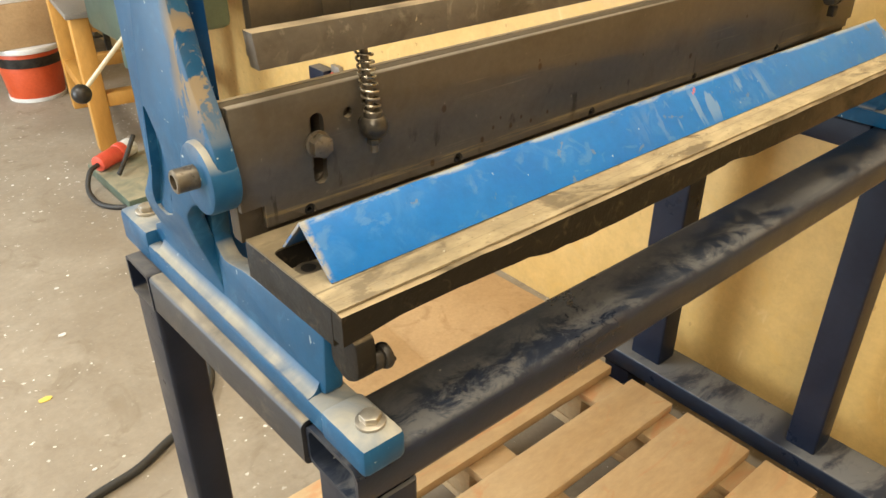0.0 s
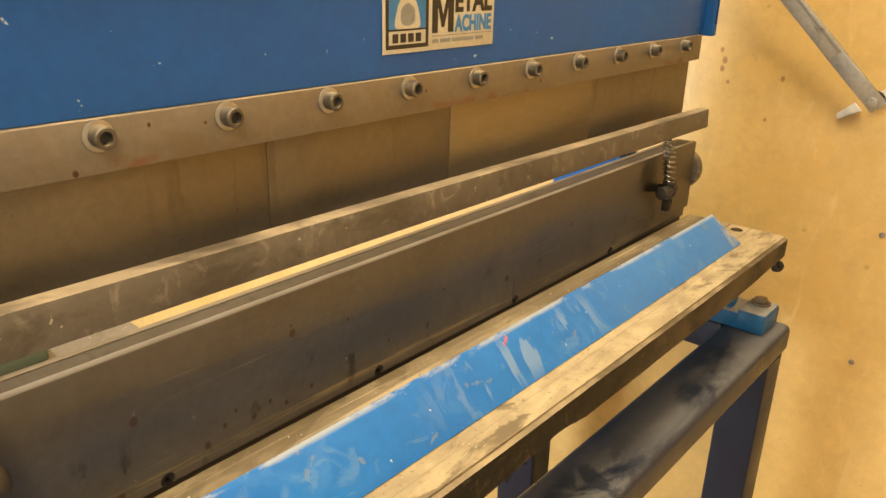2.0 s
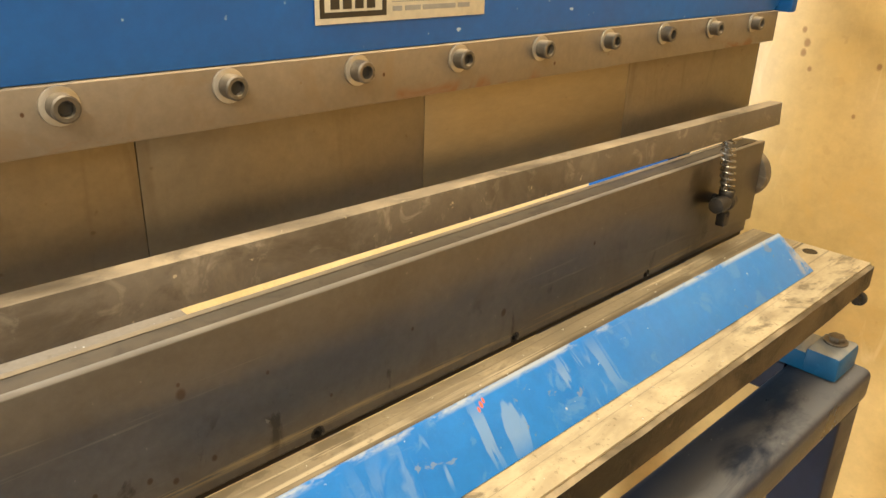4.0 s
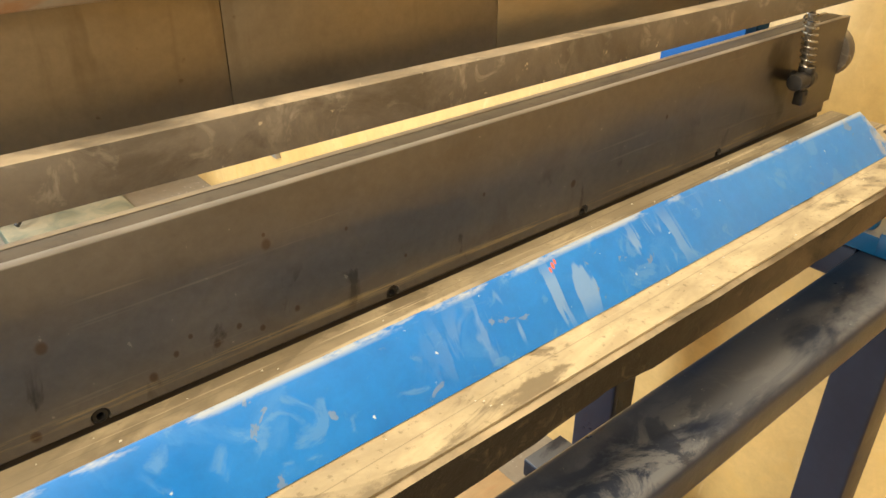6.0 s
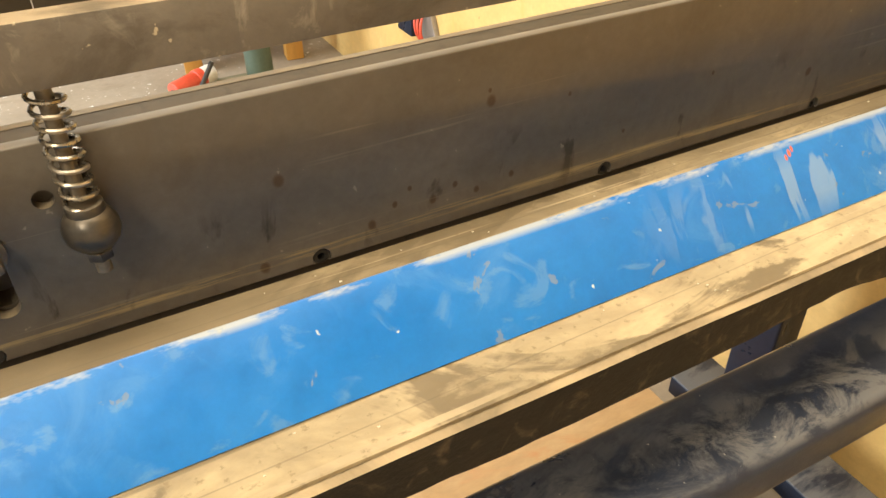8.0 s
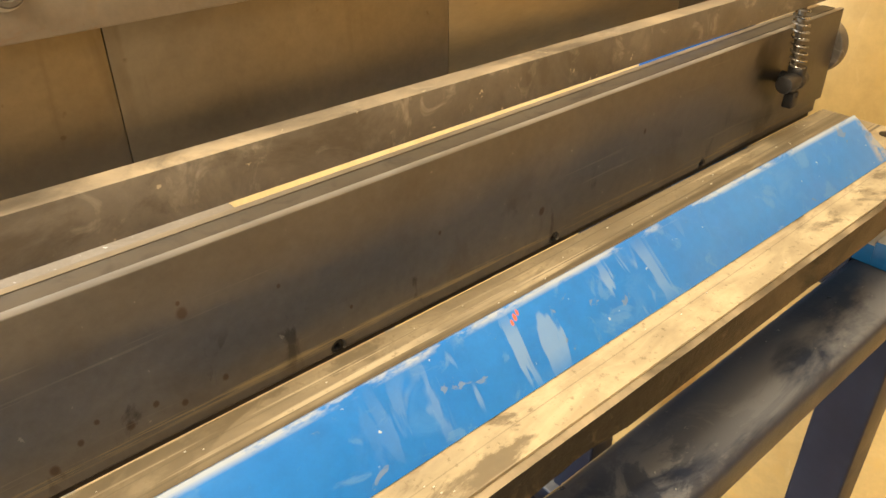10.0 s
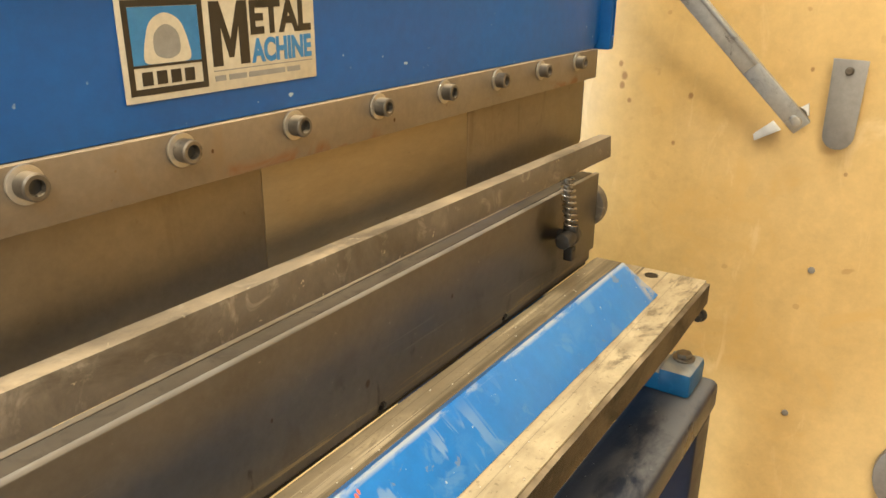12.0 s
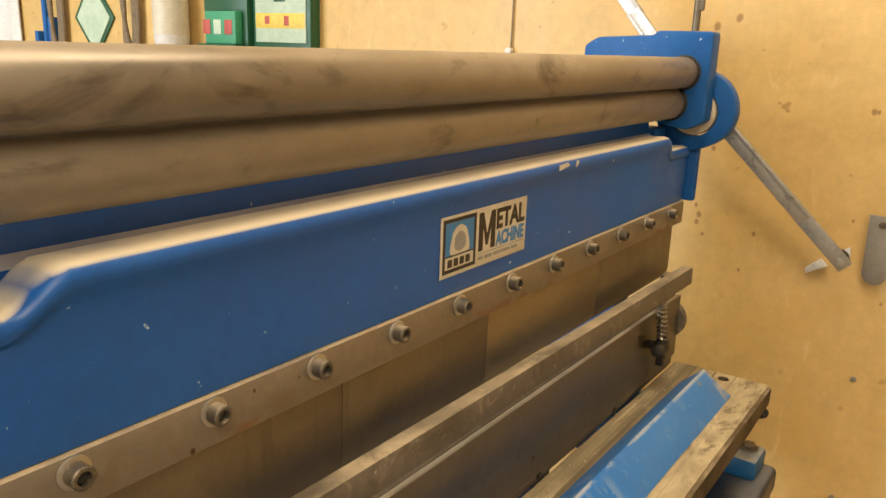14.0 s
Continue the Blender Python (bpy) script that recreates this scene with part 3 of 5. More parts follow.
box(bm, -2.72, -2.6, 2.1, 4.3, 2.4, 3.3)
solid("wall_west", bm, WHITE_WALL, "white painted workshop wall with an added opening for daylight", "wall", kind="structure")
solid("wall_north", box(B(), -2.6, WALL_X, 6.0, 6.12, FLOOR - 0.1, 3.3), WHITE_WALL, "plain white painted workshop wall", "wall", kind="structure")
solid("wall_south", box(B(), -2.6, WALL_X, -3.62, -3.5, FLOOR - 0.1, 3.3), WHITE_WALL, "plain white painted workshop wall", "wall", kind="structure")
solid("ceiling", box(B(), -2.6, WALL_X, -3.5, 6.0, 3.2, 3.3), CEILING, "pale painted workshop ceiling", "ceiling", kind="structure")

# ---------------------------------------------------------------- the stand
def square_tube(bm, x0, x1, y0, y1, z0, z1, axis, wall=0.004, bevel=0.004):
    """A hollow square tube, open at both ends."""
    lim = {"x": (x0, x1), "y": (y0, y1), "z": (z0, z1)}
    u, v = [a for a in "xyz" if a != axis]
    def ring(inset, a):
        (u0, u1), (v0, v1) = lim[u], lim[v]
        r = max(bevel - inset * 0.5, 0.001)
        u0, u1, v0, v1 = u0 + inset, u1 - inset, v0 + inset, v1 - inset
        pts = []
        for cu, cv, st in ((u1 - r, v1 - r, 0), (u0 + r, v1 - r, 90), (u0 + r, v0 + r, 180), (u1 - r, v0 + r, 270)):
            for k in range(4):
                an = radians(st + 30 * k)
                pts.append({u: cu + r * math.cos(an), v: cv + r * math.sin(an), axis: a})
        return [bm.verts.new((p["x"], p["y"], p["z"])) for p in pts]
    a0, a1 = lim[axis]
    o0, o1, i0, i1 = ring(0, a0), ring(0, a1), ring(wall, a0), ring(wall, a1)
    n, fs = len(o0), []
    for k in range(n):
        j = (k + 1) % n
        for a, b in ((o0, o1), (i1, i0), (i0, o0), (o1, i1)):
            fs.append(bm.faces.new((a[k], a[j], b[j], b[k])))
    bmesh.ops.recalc_face_normals(bm, faces=fs)
    return bm


stand = thing("machine_stand", "dark navy welded square-tube stand, dusty on top", "machine stand", at=(0, 0, FLOOR))


def stand_part(name, bm, mat=NAVY, label=""):
    bmesh.ops.translate(bm, verts=bm.verts, vec=(0, 0, -FLOOR))
    return part(name, bm, mat, stand, label)


stand_part("front_rail", square_tube(B(), 0.2285, 1.331, 0.368, 0.444, 0.818, 0.860, "x", bevel=0.009), NAVY_DUSTY, "navy rail with smeared grey dust on top")
stand_part("rear_rail", square_tube(B(), 0.2165, 1.331, 0.750, 0.815, 0.812, 0.860, "x", bevel=0.006))
bm = square_tube(B(), 0.2250, 0.285, 0.445, 0.749, 0.812, 0.860, "y", bevel=0.006)
for v in bm.verts:
    v.co.x -= (v.co.y - 0.441) * 0.024
stand_part("side_rail", bm, NAVY_TOP, "navy rail thick with tan dust")
stand_part("side_rail", square_tube(B(), 1.270, 1.331, 0.445, 0.749, 0.812, 0.860, "y", bevel=0.006))
for x0, x1, y0, y1, low in ((0.231, 0.288, 0.368, 0.436, FLOOR + 0.001), (0.2185, 0.264, 0.752, 0.812, FLOOR + 0.001),
                       (1.264, 1.326, 0.370, 0.430, 0.200), (1.264, 1.324, 0.735, 0.812, 0.200)):
    stand_part("leg", square_tube(B(), x0, x1, y0, y1, low, 0.817 if y0 < 0.5 else 0.811, "z", bevel=0.005))
stand_part("floor_rail", square_tube(B(), 1.240, 1.345, 0.100, 0.900, 0.155, 0.199, "y", bevel=0.004), NAVY_DUSTY, "navy floor rail under a layer of dirt")
for y in (0.14, 0.80):
    stand_part("foot", box(B(), 1.25, 1.335, y, y + 0.07, FLOOR + 0.001, 0.154, 0.003))

# ---------------------------------------------------------------- the machine
machine = thing("sheet_metal_machine", "worn blue three-in-one sheet metal shear, brake and slip roll", "metalworking machine", at=(0, 0, 0.86))


def mpart(name, bm, mat, label="", parent=None):
    bmesh.ops.translate(bm, verts=bm.verts, vec=(0, 0, -0.86))
    ob = part(name, bm, mat, machine, label)
    if parent is not None:
        ob.parent = parent
    return ob


def rounded(pts, r=0.012, n=4):
    """Rounds the corners of a polygon."""
    out = []
    for i, p in enumerate(pts):
        a, b, c = Vector(pts[i - 1]), Vector(p), Vector(pts[(i + 1) % len(pts)])
        d0, d1 = a - b, c - b
        k = min(r, d0.length * 0.45, d1.length * 0.45)
        p0, p1 = b + d0.normalized() * k, b + d1.normalized() * k
        for j in range(n + 1):
            t = j / n
            out.append(tuple((1 - t) ** 2 * p0 + 2 * t * (1 - t) * b + t * t * p1))
    return out


UPRIGHT = [(0.604, 0.886), (0.612, 0.945), (0.606, 0.990), (0.584, 1.010), (0.552, 1.018), (0.526, 1.026), (0.516, 1.046), (0.520, 1.076), (0.545, 1.125), (0.563, 1.175), (0.572, 1.260), (0.580, 1.372),
           (0.686, 1.372), (0.681, 1.260), (0.678, 1.140), (0.680, 1.010), (0.700, 0.988), (0.722, 0.972), (0.738, 0.946), (0.730, 0.930), (0.772, 0.908), (0.776, 0.886)]
REAR_UPRIGHT = [(0.592, 0.886), (0.592, 1.372), (0.690, 1.372), (0.668, 1.260), (0.655, 1.140), (0.690, 1.000), (0.735, 0.900), (0.735, 0.886)]
WEB = [(0.432, 0.886), (0.425, 0.9555), (0.557, 0.948), (0.598, 0.941), (0.612, 0.955), (0.608, 0.985), (0.640, 1.000), (0.680, 0.995), (0.722, 0.970), (0.735, 0.940), (0.740, 0.886)]


def side_frame(upright, ux, wx, fx, pad, pad_y, front):
    """One cast end frame: foot with bolt pads, a low web, an upright and a broad dusty fillet along the foot."""
    lean = (wx[0] - ux[0]) / 0.115 if upright is UPRIGHT else 0
    def swept(bm):
        """The upright's foot curves in to stand on the web."""
        for v in bm.verts:
            k = min(max((1.00 - v.co.z) / 0.11, 0), 1)
            v.co.x += lean * 0.115 * k * k * (3 - 2 * k)
        return bm
    bm = prism(B(), rounded(upright, 0.010, 6), *ux, "x", bevel=0.004)
    for z in (0.985, 0.965, 0.945, 0.925, 0.905):
        bmesh.ops.bisect_plane(bm, geom=bm.verts[:] + bm.edges[:] + bm.faces[:], plane_co=(0, 0, z), plane_no=(0, 0, 1))
    frame_ob = mpart("side_frame", swept(bm), BLUE_CAST)
    mpart("web", prism(B(), rounded(WEB, 0.008), *wx, "x", bevel=0.003), BLUE_CAST, parent=frame_ob)
    bm = B()
    box(bm, *fx, front, 0.776, 0.8605, 0.886, 0.005)
    box(bm, fx[0] - 0.002, fx[1] + 0.001, front - 0.0015, pad_y, 0.8610, pad, 0.006)
    box(bm, fx[0] - 0.001, fx[1] + 0.001, 0.770, 0.8475, 0.8610, 0.902, 0.006)
    w0, w1 = wx
    g = w0 - fx[0] - 0.0015
    fil = [(w0 - g + (g + 0.002) * math.sin(radians(a)), 0.886 + 0.024 * (1 - math.cos(radians(a)))) for a in range(0, 91, 15)]
    prism(bm, [(w0 - g, 0.8850), *fil, (w1, 0.910), (w1, 0.8850)], pad_y + 0.020, 0.752, "y")
    mpart("foot", bm, BLUE_CAST, parent=frame_ob)
    return frame_ob


left_frame = side_frame(UPRIGHT, (0.2200, 0.2380), (0.2440, 0.2620), (0.2310, 0.2690), 0.8900, 0.420, 0.3595)
right_frame = side_frame(REAR_UPRIGHT, (1.2260, 1.2480), (1.2700, 1.2820), (1.2640, 1.3215), 0.8930, 0.424, 0.3860)
mpart("rim", prism(B(), rounded([(0.676, 1.010), (0.638, 1.140), (0.646, 1.260), (0.660, 1.372), (0.694, 1.373), (0.670, 1.260), (0.662, 1.140), (0.702, 1.000), (0.743, 0.900), (0.710, 0.900)], 0.006, 3), 1.2430, 1.2540, "x", bevel=0.002), BLUE_CAST, parent=right_frame)
mpart("boss", rod(B(), (0.2130, 0.546, 1.050), (0.2385, 0.546, 1.050), 0.0305, 40, bevel=0.004), BLUE_CAST, parent=left_frame)


def pin(name, p0, p1, r, hole, mat, parent):
    """A socket-head pin with a dark bore."""
    bm = B()
    p0, p1 = Vector(p0), Vector(p1)
    d = (p0 - p1).normalized()
    seg = 28
    u = d.orthogonal().normalized()
    w = d.cross(u)
    def ring(c, rad, k=seg, hexa=False):
        return [bm.verts.new(c + rad * (math.cos(2 * math.pi * i / k) * u + math.sin(2 * math.pi * i / k) * w)) for i in range(k)]
    c = r * 0.12
    rings = [ring(p1, r), ring(p0 - d * c, r), ring(p0, r - c), ring(p0, hole), ring(p0 - d * r * 1.1, hole * 0.96)]
    for a, b in zip(rings, rings[1:]):
        for i in range(seg):
            bm.faces.new((a[i], a[(i + 1) % seg], b[(i + 1) % seg], b[i]))
    bm.faces.new(rings[-1])
    bm.faces.new(list(reversed(rings[0])))
    bmesh.ops.recalc_face_normals(bm, faces=bm.faces)
    return mpart(name, bm, mat, parent=parent)


pin("hinge_pin", (0.1950, 0.546, 1.053), (0.2132, 0.546, 1.053), 0.0098, 0.006, ZINC_DIRTY, left_frame)


def hex_bolt(p, r, h, mat, parent, name="bolt"):
    bm = B()
    x, y, z = p
    rod(bm, (x, y, z), (x, y, z + 0.003), r * 1.55, 28, bevel=0.0006)
    rod(bm, (x, y, z + 0.003), (x, y, z + 0.003 + h), r * 1.1, 6, bevel=0.0008)
    return mpart(name, bm, mat, parent=parent)


hex_bolt((0.253, 0.382, 0.8902), 0.0080, 0.006, ZINC, left_frame)
hex_bolt((0.252, 0.815, 0.9022), 0.0085, 0.006, ZINC, left_frame)
hex_bolt((1.300, 0.405, 0.8932), 0.0085, 0.006, ZINC_DIRTY, right_frame)
hex_bolt((1.287, 0.815, 0.9022), 0.0085, 0.006, ZINC_DIRTY, right_frame)

# inner guide cheeks between the frames and the moving beam
for x0, x1 in ((0.2400, 0.2640), (1.2000, 1.2240)):
    mpart("guide_cheek", prism(B(), [(0.592, 0.995), (0.700, 0.995), (0.690, 1.372), (0.600, 1.372)], x0, x1, "x", bevel=0.003), BLUE)
mpart("rear_tie_beam", box(B(), 0.2645, 1.1995, 0.640, 0.668, 0.90, 0.985, 0.004), BLUE)

# bed table: thick plate with a rough, flame-cut lower front edge
TABLE_LOW = [(1.310, 0.967), (1.20, 0.962), (1.10, 0.9605), (1.02, 0.961), (0.90, 0.9605), (0.79, 0.9615), (0.755, 0.967), (0.72, 0.966), (0.66, 0.961), (0.55, 0.9595),
             (0.50, 0.960), (0.485, 0.961), (0.455, 0.9615), (0.43, 0.967), (0.36, 0.970), (0.30, 0.971), (0.239, 0.965)]
bm = B()
pts = [(0.239, 0.993), *[(0.239 + 1.071 * k / 40, 0.993 - 0.0007 * (noise.noise((k * 0.9, 3, 1)) + 0.3)) for k in range(1, 40)], (1.310, 0.993)]
low = []
for (xa, za), (xb, zb) in zip(TABLE_LOW, TABLE_LOW[1:]):
    for k in range(4):
        t = k / 4
        x = xa + (xb - xa) * t
        low.append((x, za + (zb - za) * t + (0.0016 * noise.noise((x * 60, 0, 5)) if 0.245 < x < 1.298 else 0)))
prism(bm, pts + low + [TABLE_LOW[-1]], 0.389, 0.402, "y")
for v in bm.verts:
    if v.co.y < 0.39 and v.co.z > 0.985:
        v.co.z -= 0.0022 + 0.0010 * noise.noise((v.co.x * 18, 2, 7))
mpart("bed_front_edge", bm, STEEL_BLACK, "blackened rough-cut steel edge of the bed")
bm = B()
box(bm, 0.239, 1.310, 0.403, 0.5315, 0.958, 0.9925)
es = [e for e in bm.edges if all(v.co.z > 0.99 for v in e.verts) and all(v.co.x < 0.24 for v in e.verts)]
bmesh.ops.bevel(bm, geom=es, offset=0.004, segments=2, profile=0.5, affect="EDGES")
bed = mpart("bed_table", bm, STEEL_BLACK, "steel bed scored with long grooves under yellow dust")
# skin over the joint of edge and bed
bed_skin = mpart("bed_surface", box(B(), 0.2385, 1.3105, 0.3935, 0.5290, 0.9922, 0.9942), BED, parent=bed)
crumb_rng = random.Random(5)
bm = B()
for k in range(46):
    x, y, r = crumb_rng.uniform(0.31, 1.27), crumb_rng.choice((crumb_rng.uniform(0.397, 0.422), crumb_rng.uniform(0.502, 0.524))), crumb_rng.uniform(0.0004, 0.0009)
    box(bm, x - r, x + r, y - r * 0.6, y + r * 0.6, 0.9942, 0.9942 + r * 0.8, 0.0002)
tagged(mpart("crumbs", bm, LABEL_WHITE, parent=bed), "pale metal crumbs in the dust", kind="stuff")
# clamp recess and nut at one end, a painted-on hole at the other
# flat black disc: the dark inside a hole, put into colour
mpart("bolt_hole_dark_disc", rod(B(), (1.290, 0.452, 0.9943), (1.290, 0.452, 0.9947), 0.008, 24), BLACK, parent=bed)
CLAMP_X = 0.2620
mpart("nut_plate", rod(B(), (CLAMP_X, 0.471, 0.9725), (CLAMP_X, 0.471, 0.9760), 0.0150, 28, bevel=0.0006), STEEL_BLACK, parent=bed)
bm = B()
rod(bm, (CLAMP_X, 0.471, 0.9760), (CLAMP_X, 0.471, 0.9850), 0.0115, 28, bevel=0.002)
mpart("nut", bm, BLACK_WORN, parent=bed)
# another black disc on the nut, for the shade down its bore
mpart("nut_bore_dark_disc", rod(B(), (CLAMP_X, 0.471, 0.9851), (CLAMP_X, 0.471, 0.9853), 0.0062, 20), BLACK, parent=bed)
# adjusting screws and lugs under the bed's front corners
mpart("adjusting_screw", rod(rod(B(), (1.300, 0.396, 0.949), (1.309, 0.396, 0.949), 0.0045, 16), (1.3085, 0.396, 0.949), (1.3160, 0.396, 0.949), 0.0080, 20, bevel=0.0015), BLACK, parent=bed)
for x in (0.262,):
    bm = B()
    prism(bm, rounded([(0.388, 0.965), (0.386, 0.930), (0.404, 0.918), (0.424, 0.926), (0.424, 0.965)], 0.01), x - 0.014, x + 0.004, "x", bevel=0.002)
    mpart("lug", bm, STEEL_BLACK, parent=bed)
    bm = B()
    rod(bm, (x + 0.003, 0.394, 0.936), (x + 0.011, 0.394, 0.936), 0.0085, 20, bevel=0.001)
    rod(bm, (x + 0.011, 0.394, 0.936), (x + 0.019, 0.394, 0.936), 0.0110, 20, bevel=0.003)
    box(bm, x + 0.0185, x + 0.0198, 0.3845, 0.4035, 0.9345, 0.9375)
    mpart("adjusting_screw", bm, BLACK, parent=bed)

# front plate with its slot, bores and screws; lower beam behind it
bm = B()
plate_pts = [(0.240, 1.016), (0.240, 1.1050), (1.304, 1.1035), (1.304, 1.008), (1.292, 1.008), (1.292, 0.9965), (0.261, 0.9955), (0.261, 1.016)]
prism(bm, plate_pts, 0.532, 0.5385, "y", bevel=0.0008)
plate = mpart("front_plate", bm, STEEL, "oil-browned steel plate with rust spots")


def cut(ob, bm):
    """Cuts a shape through a part."""
    bmesh.ops.translate(bm, verts=bm.verts, vec=(0, 0, -0.86))
    tool = bpy.data.objects.new("tool", mesh_of("tool", bm, STEEL, False))
    scene.collection.objects.link(tool)
    mod = ob.modifiers.new("cut", "BOOLEAN")
    mod.object, mod.operation, mod.solver = tool, "DIFFERENCE", "EXACT"
    tool.parent = machine
    bpy.context.view_layer.update()
    me = bpy.data.meshes.new_from_object(ob.evaluated_get(bpy.context.evaluated_depsgraph_get()))
    ob.modifiers.clear()
    ob.data = me
    bpy.data.objects.remove(tool)


def stadium(bm, x, z0, z1, r, y0, y1):
    pts = [(x + r * math.cos(radians(a)), z1 + r * math.sin(radians(a))) for a in range(0, 181, 15)]
    pts += [(x + r * math.cos(radians(a)), z0 + r * math.sin(radians(a))) for a in range(180, 361, 15)]
    return prism(bm, pts, y0, y1, "y")


holes = B()
stadium(holes, 0.3165, 1.027, 1.077, 0.0068, 0.52, 0.56)
for x, z, r in ((0.348, 1.077, 0.0048),):
    rod(holes, (x, 0.52, z), (x, 0.56, z), r, 24)
for x in (0.303, 0.473, 0.675, 0.877, 1.079):
    rod(holes, (x, 0.52, 0.9995), (x, 0.56, 0.9995), 0.0056, 24)
cut(plate, holes)
pocket = rounded([(0.2445, 0.449), (0.2445, 0.498), (0.3000, 0.498), (0.3000, 0.449)], 0.010, 4)
cut(bed, prism(B(), pocket, 0.9720, 1.01, "z"))
cut(bed_skin, prism(B(), pocket, 0.9720, 1.01, "z"))
cut(left_frame, prism(B(), rounded([(0.657, 1.084), (0.634, 1.055), (0.624, 1.020), (0.640, 0.978), (0.674, 0.964), (0.692, 0.968), (0.670, 1.010), (0.662, 1.052)], 0.012, 4), 0.20, 0.2285, "x"))
lower_beam = mpart("lower_beam", box(B(), 0.2400, 1.302, 0.5400, 0.5545, 0.985, 1.1030, 0.0008), LEDGE, "brown oiled steel beam behind the front plate")
mpart("rear_blade", box(B(), 0.2420, 1.300, 0.5549, 0.5605, 0.985, 1.1032, 0.0008), STEEL_PALE, "ground steel blade behind the beam")
holes = B()
stadium(holes, 0.3165, 1.029, 1.077, 0.0075, 0.53, 0.566)
cut(lower_beam, holes)
for x in (0.303, 0.473, 0.675, 0.877, 1.079):
    pin("countersunk_screw", (x, 0.5335, 0.9990), (x, 0.5390, 0.9990), 0.0050, 0.0024, BLACK, plate)


def slot_bolt(x, z):
    bm = B()
    rod(bm, (x, 0.5318, z), (x, 0.5290, z), 0.0118, 28, bevel=0.0006)
    rod(bm, (x, 0.5290, z), (x, 0.5200, z), 0.0105, 6, bevel=0.0012)
    return mpart("clamp_bolt", bm, ZINC_DIRTY, parent=plate)


slot_bolt(0.3150, 1.0575)


# spring plungers: threaded rod, coil spring and a ball nut
def plunger(x, top, z, y, tilt, big):
    ob = mpart("plunger_rod", rod(B(), (x - tilt, 0.5255, top - 0.0005), (x, y, z - 0.024), 0.0036, 14), ZINC_DIRTY)
    turns, bm = 9, B()
    path = []
    for k in range(turns * 14 + 1):
        t = k / (turns * 14)
        a = 2 * math.pi * turns * t
        r = 0.0072
        path.append((x - tilt * (1 - t) + r * math.cos(a), 0.5255 + (y - 0.5255) * t + r * math.sin(a), top - 0.001 + (z + 0.012 - top) * t))
    sweep(bm, path, 0.00115, 7)
    mpart("coil_spring", bm, SPRING, "bright coil spring", ob)
    bm = B()
    ball(bm, (x, y, z), 0.0128 if big else 0.0105, 0.95)
    rod(bm, (x, y, z + 0.006), (x, y, z + 0.0135), 0.0085, 20, bevel=0.001)
    rod(bm, (x, y, z - 0.0115), (x, y, z - 0.0165), 0.0062, 6, bevel=0.0006)
    rod(bm, (x, y, z), (x, 0.5322, z), 0.0062, 16)
    if not big:
        rod(bm, (x - 0.026, y - 0.002, z + 0.001), (x + 0.012, y, z), 0.0085, 20, bevel=0.0015)
        box(bm, x - 0.006, x + 0.006, y - 0.005, y + 0.005, z - 0.027, z - 0.012, 0.001)
    mpart("ball_nut", bm, BLACK_WORN if big else BLACK, "blackened ball nut", ob)


plunger(0.3635, 1.132, 1.0655, 0.5175, 0.001, True)
plunger(1.1985, 1.1275, 1.0560, 0.5180, 0.003, False)

# rounded cam behind the plate's right end
mpart("cam", rod(B(), (1.3042, 0.553, 1.060), (1.3200, 0.553, 1.060), 0.030, 36, bevel=0.003), STEEL_BAR)

# hold-down bar, a little out of level
bm = B()
prism(bm, [(0.2630, 1.1335), (0.2600, 1.1615), (1.2890, 1.1530), (1.2930, 1.1275)], 0.5150, 0.5300, "y", bevel=0.0010)
hold_down = mpart("hold_down_bar", bm, STEEL_BAR, "mill-scaled flat steel bar with pale smears")
for x in (0.282, 1.262):
    mpart("bracket", box(B(), x - 0.012, x + 0.012, 0.5305, 0.5485, 1.1365, 1.1435, 0.0008), STEEL_BAR, parent=hold_down)

# brake blade fingers under the clamp strip
EDGES = [0.2780, 0.3420, 0.3690, 0.5835, 0.7840, 1.0300, 1.2830]
for a, b in zip(EDGES, EDGES[1:]):
    mpart("brake_finger", prism(B(), [(0.5500, 1.246), (0.5500, 1.146), (0.5535, 1.136), (0.5600, 1.136), (0.5640, 1.246)], a + 0.00026, b - 0.00026, "x", bevel=0.0002), BLADE_BRIGHT if 0.7 < a < 1.0 else BLADE)

strip = mpart("clamp_strip", box(B(), 0.2680, 1.2920, 0.5400, 0.5495, 1.2165, 1.2482, 0.0009), STRIP, "flat steel clamp strip with a row of screws")
for k in range(12):
    x = 0.4612 + 0.0858 * (k - 2)
    bm = B()
    rod(bm, (x, 0.5398, 1.2388), (x, 0.5380, 1.2388), 0.0094, 32, bevel=0.0005)
    mpart("washer", bm, ZINC, parent=strip)
    screw = pin("socket_screw", (x, 0.5292, 1.2388), (x, 0.5379, 1.2388), 0.0066, 0.0040, SCREW, strip)
    if k % 4 == 1:
        screw.data.materials[0] = ZINC_DIRTY
    # black disc set in the bore to paint in the socket's shade
    mpart("socket", rod(B(), (x, 0.5345, 1.2388), (x, 0.5325, 1.2388), 0.0039, 6), BLACK_RUBBER, parent=strip)

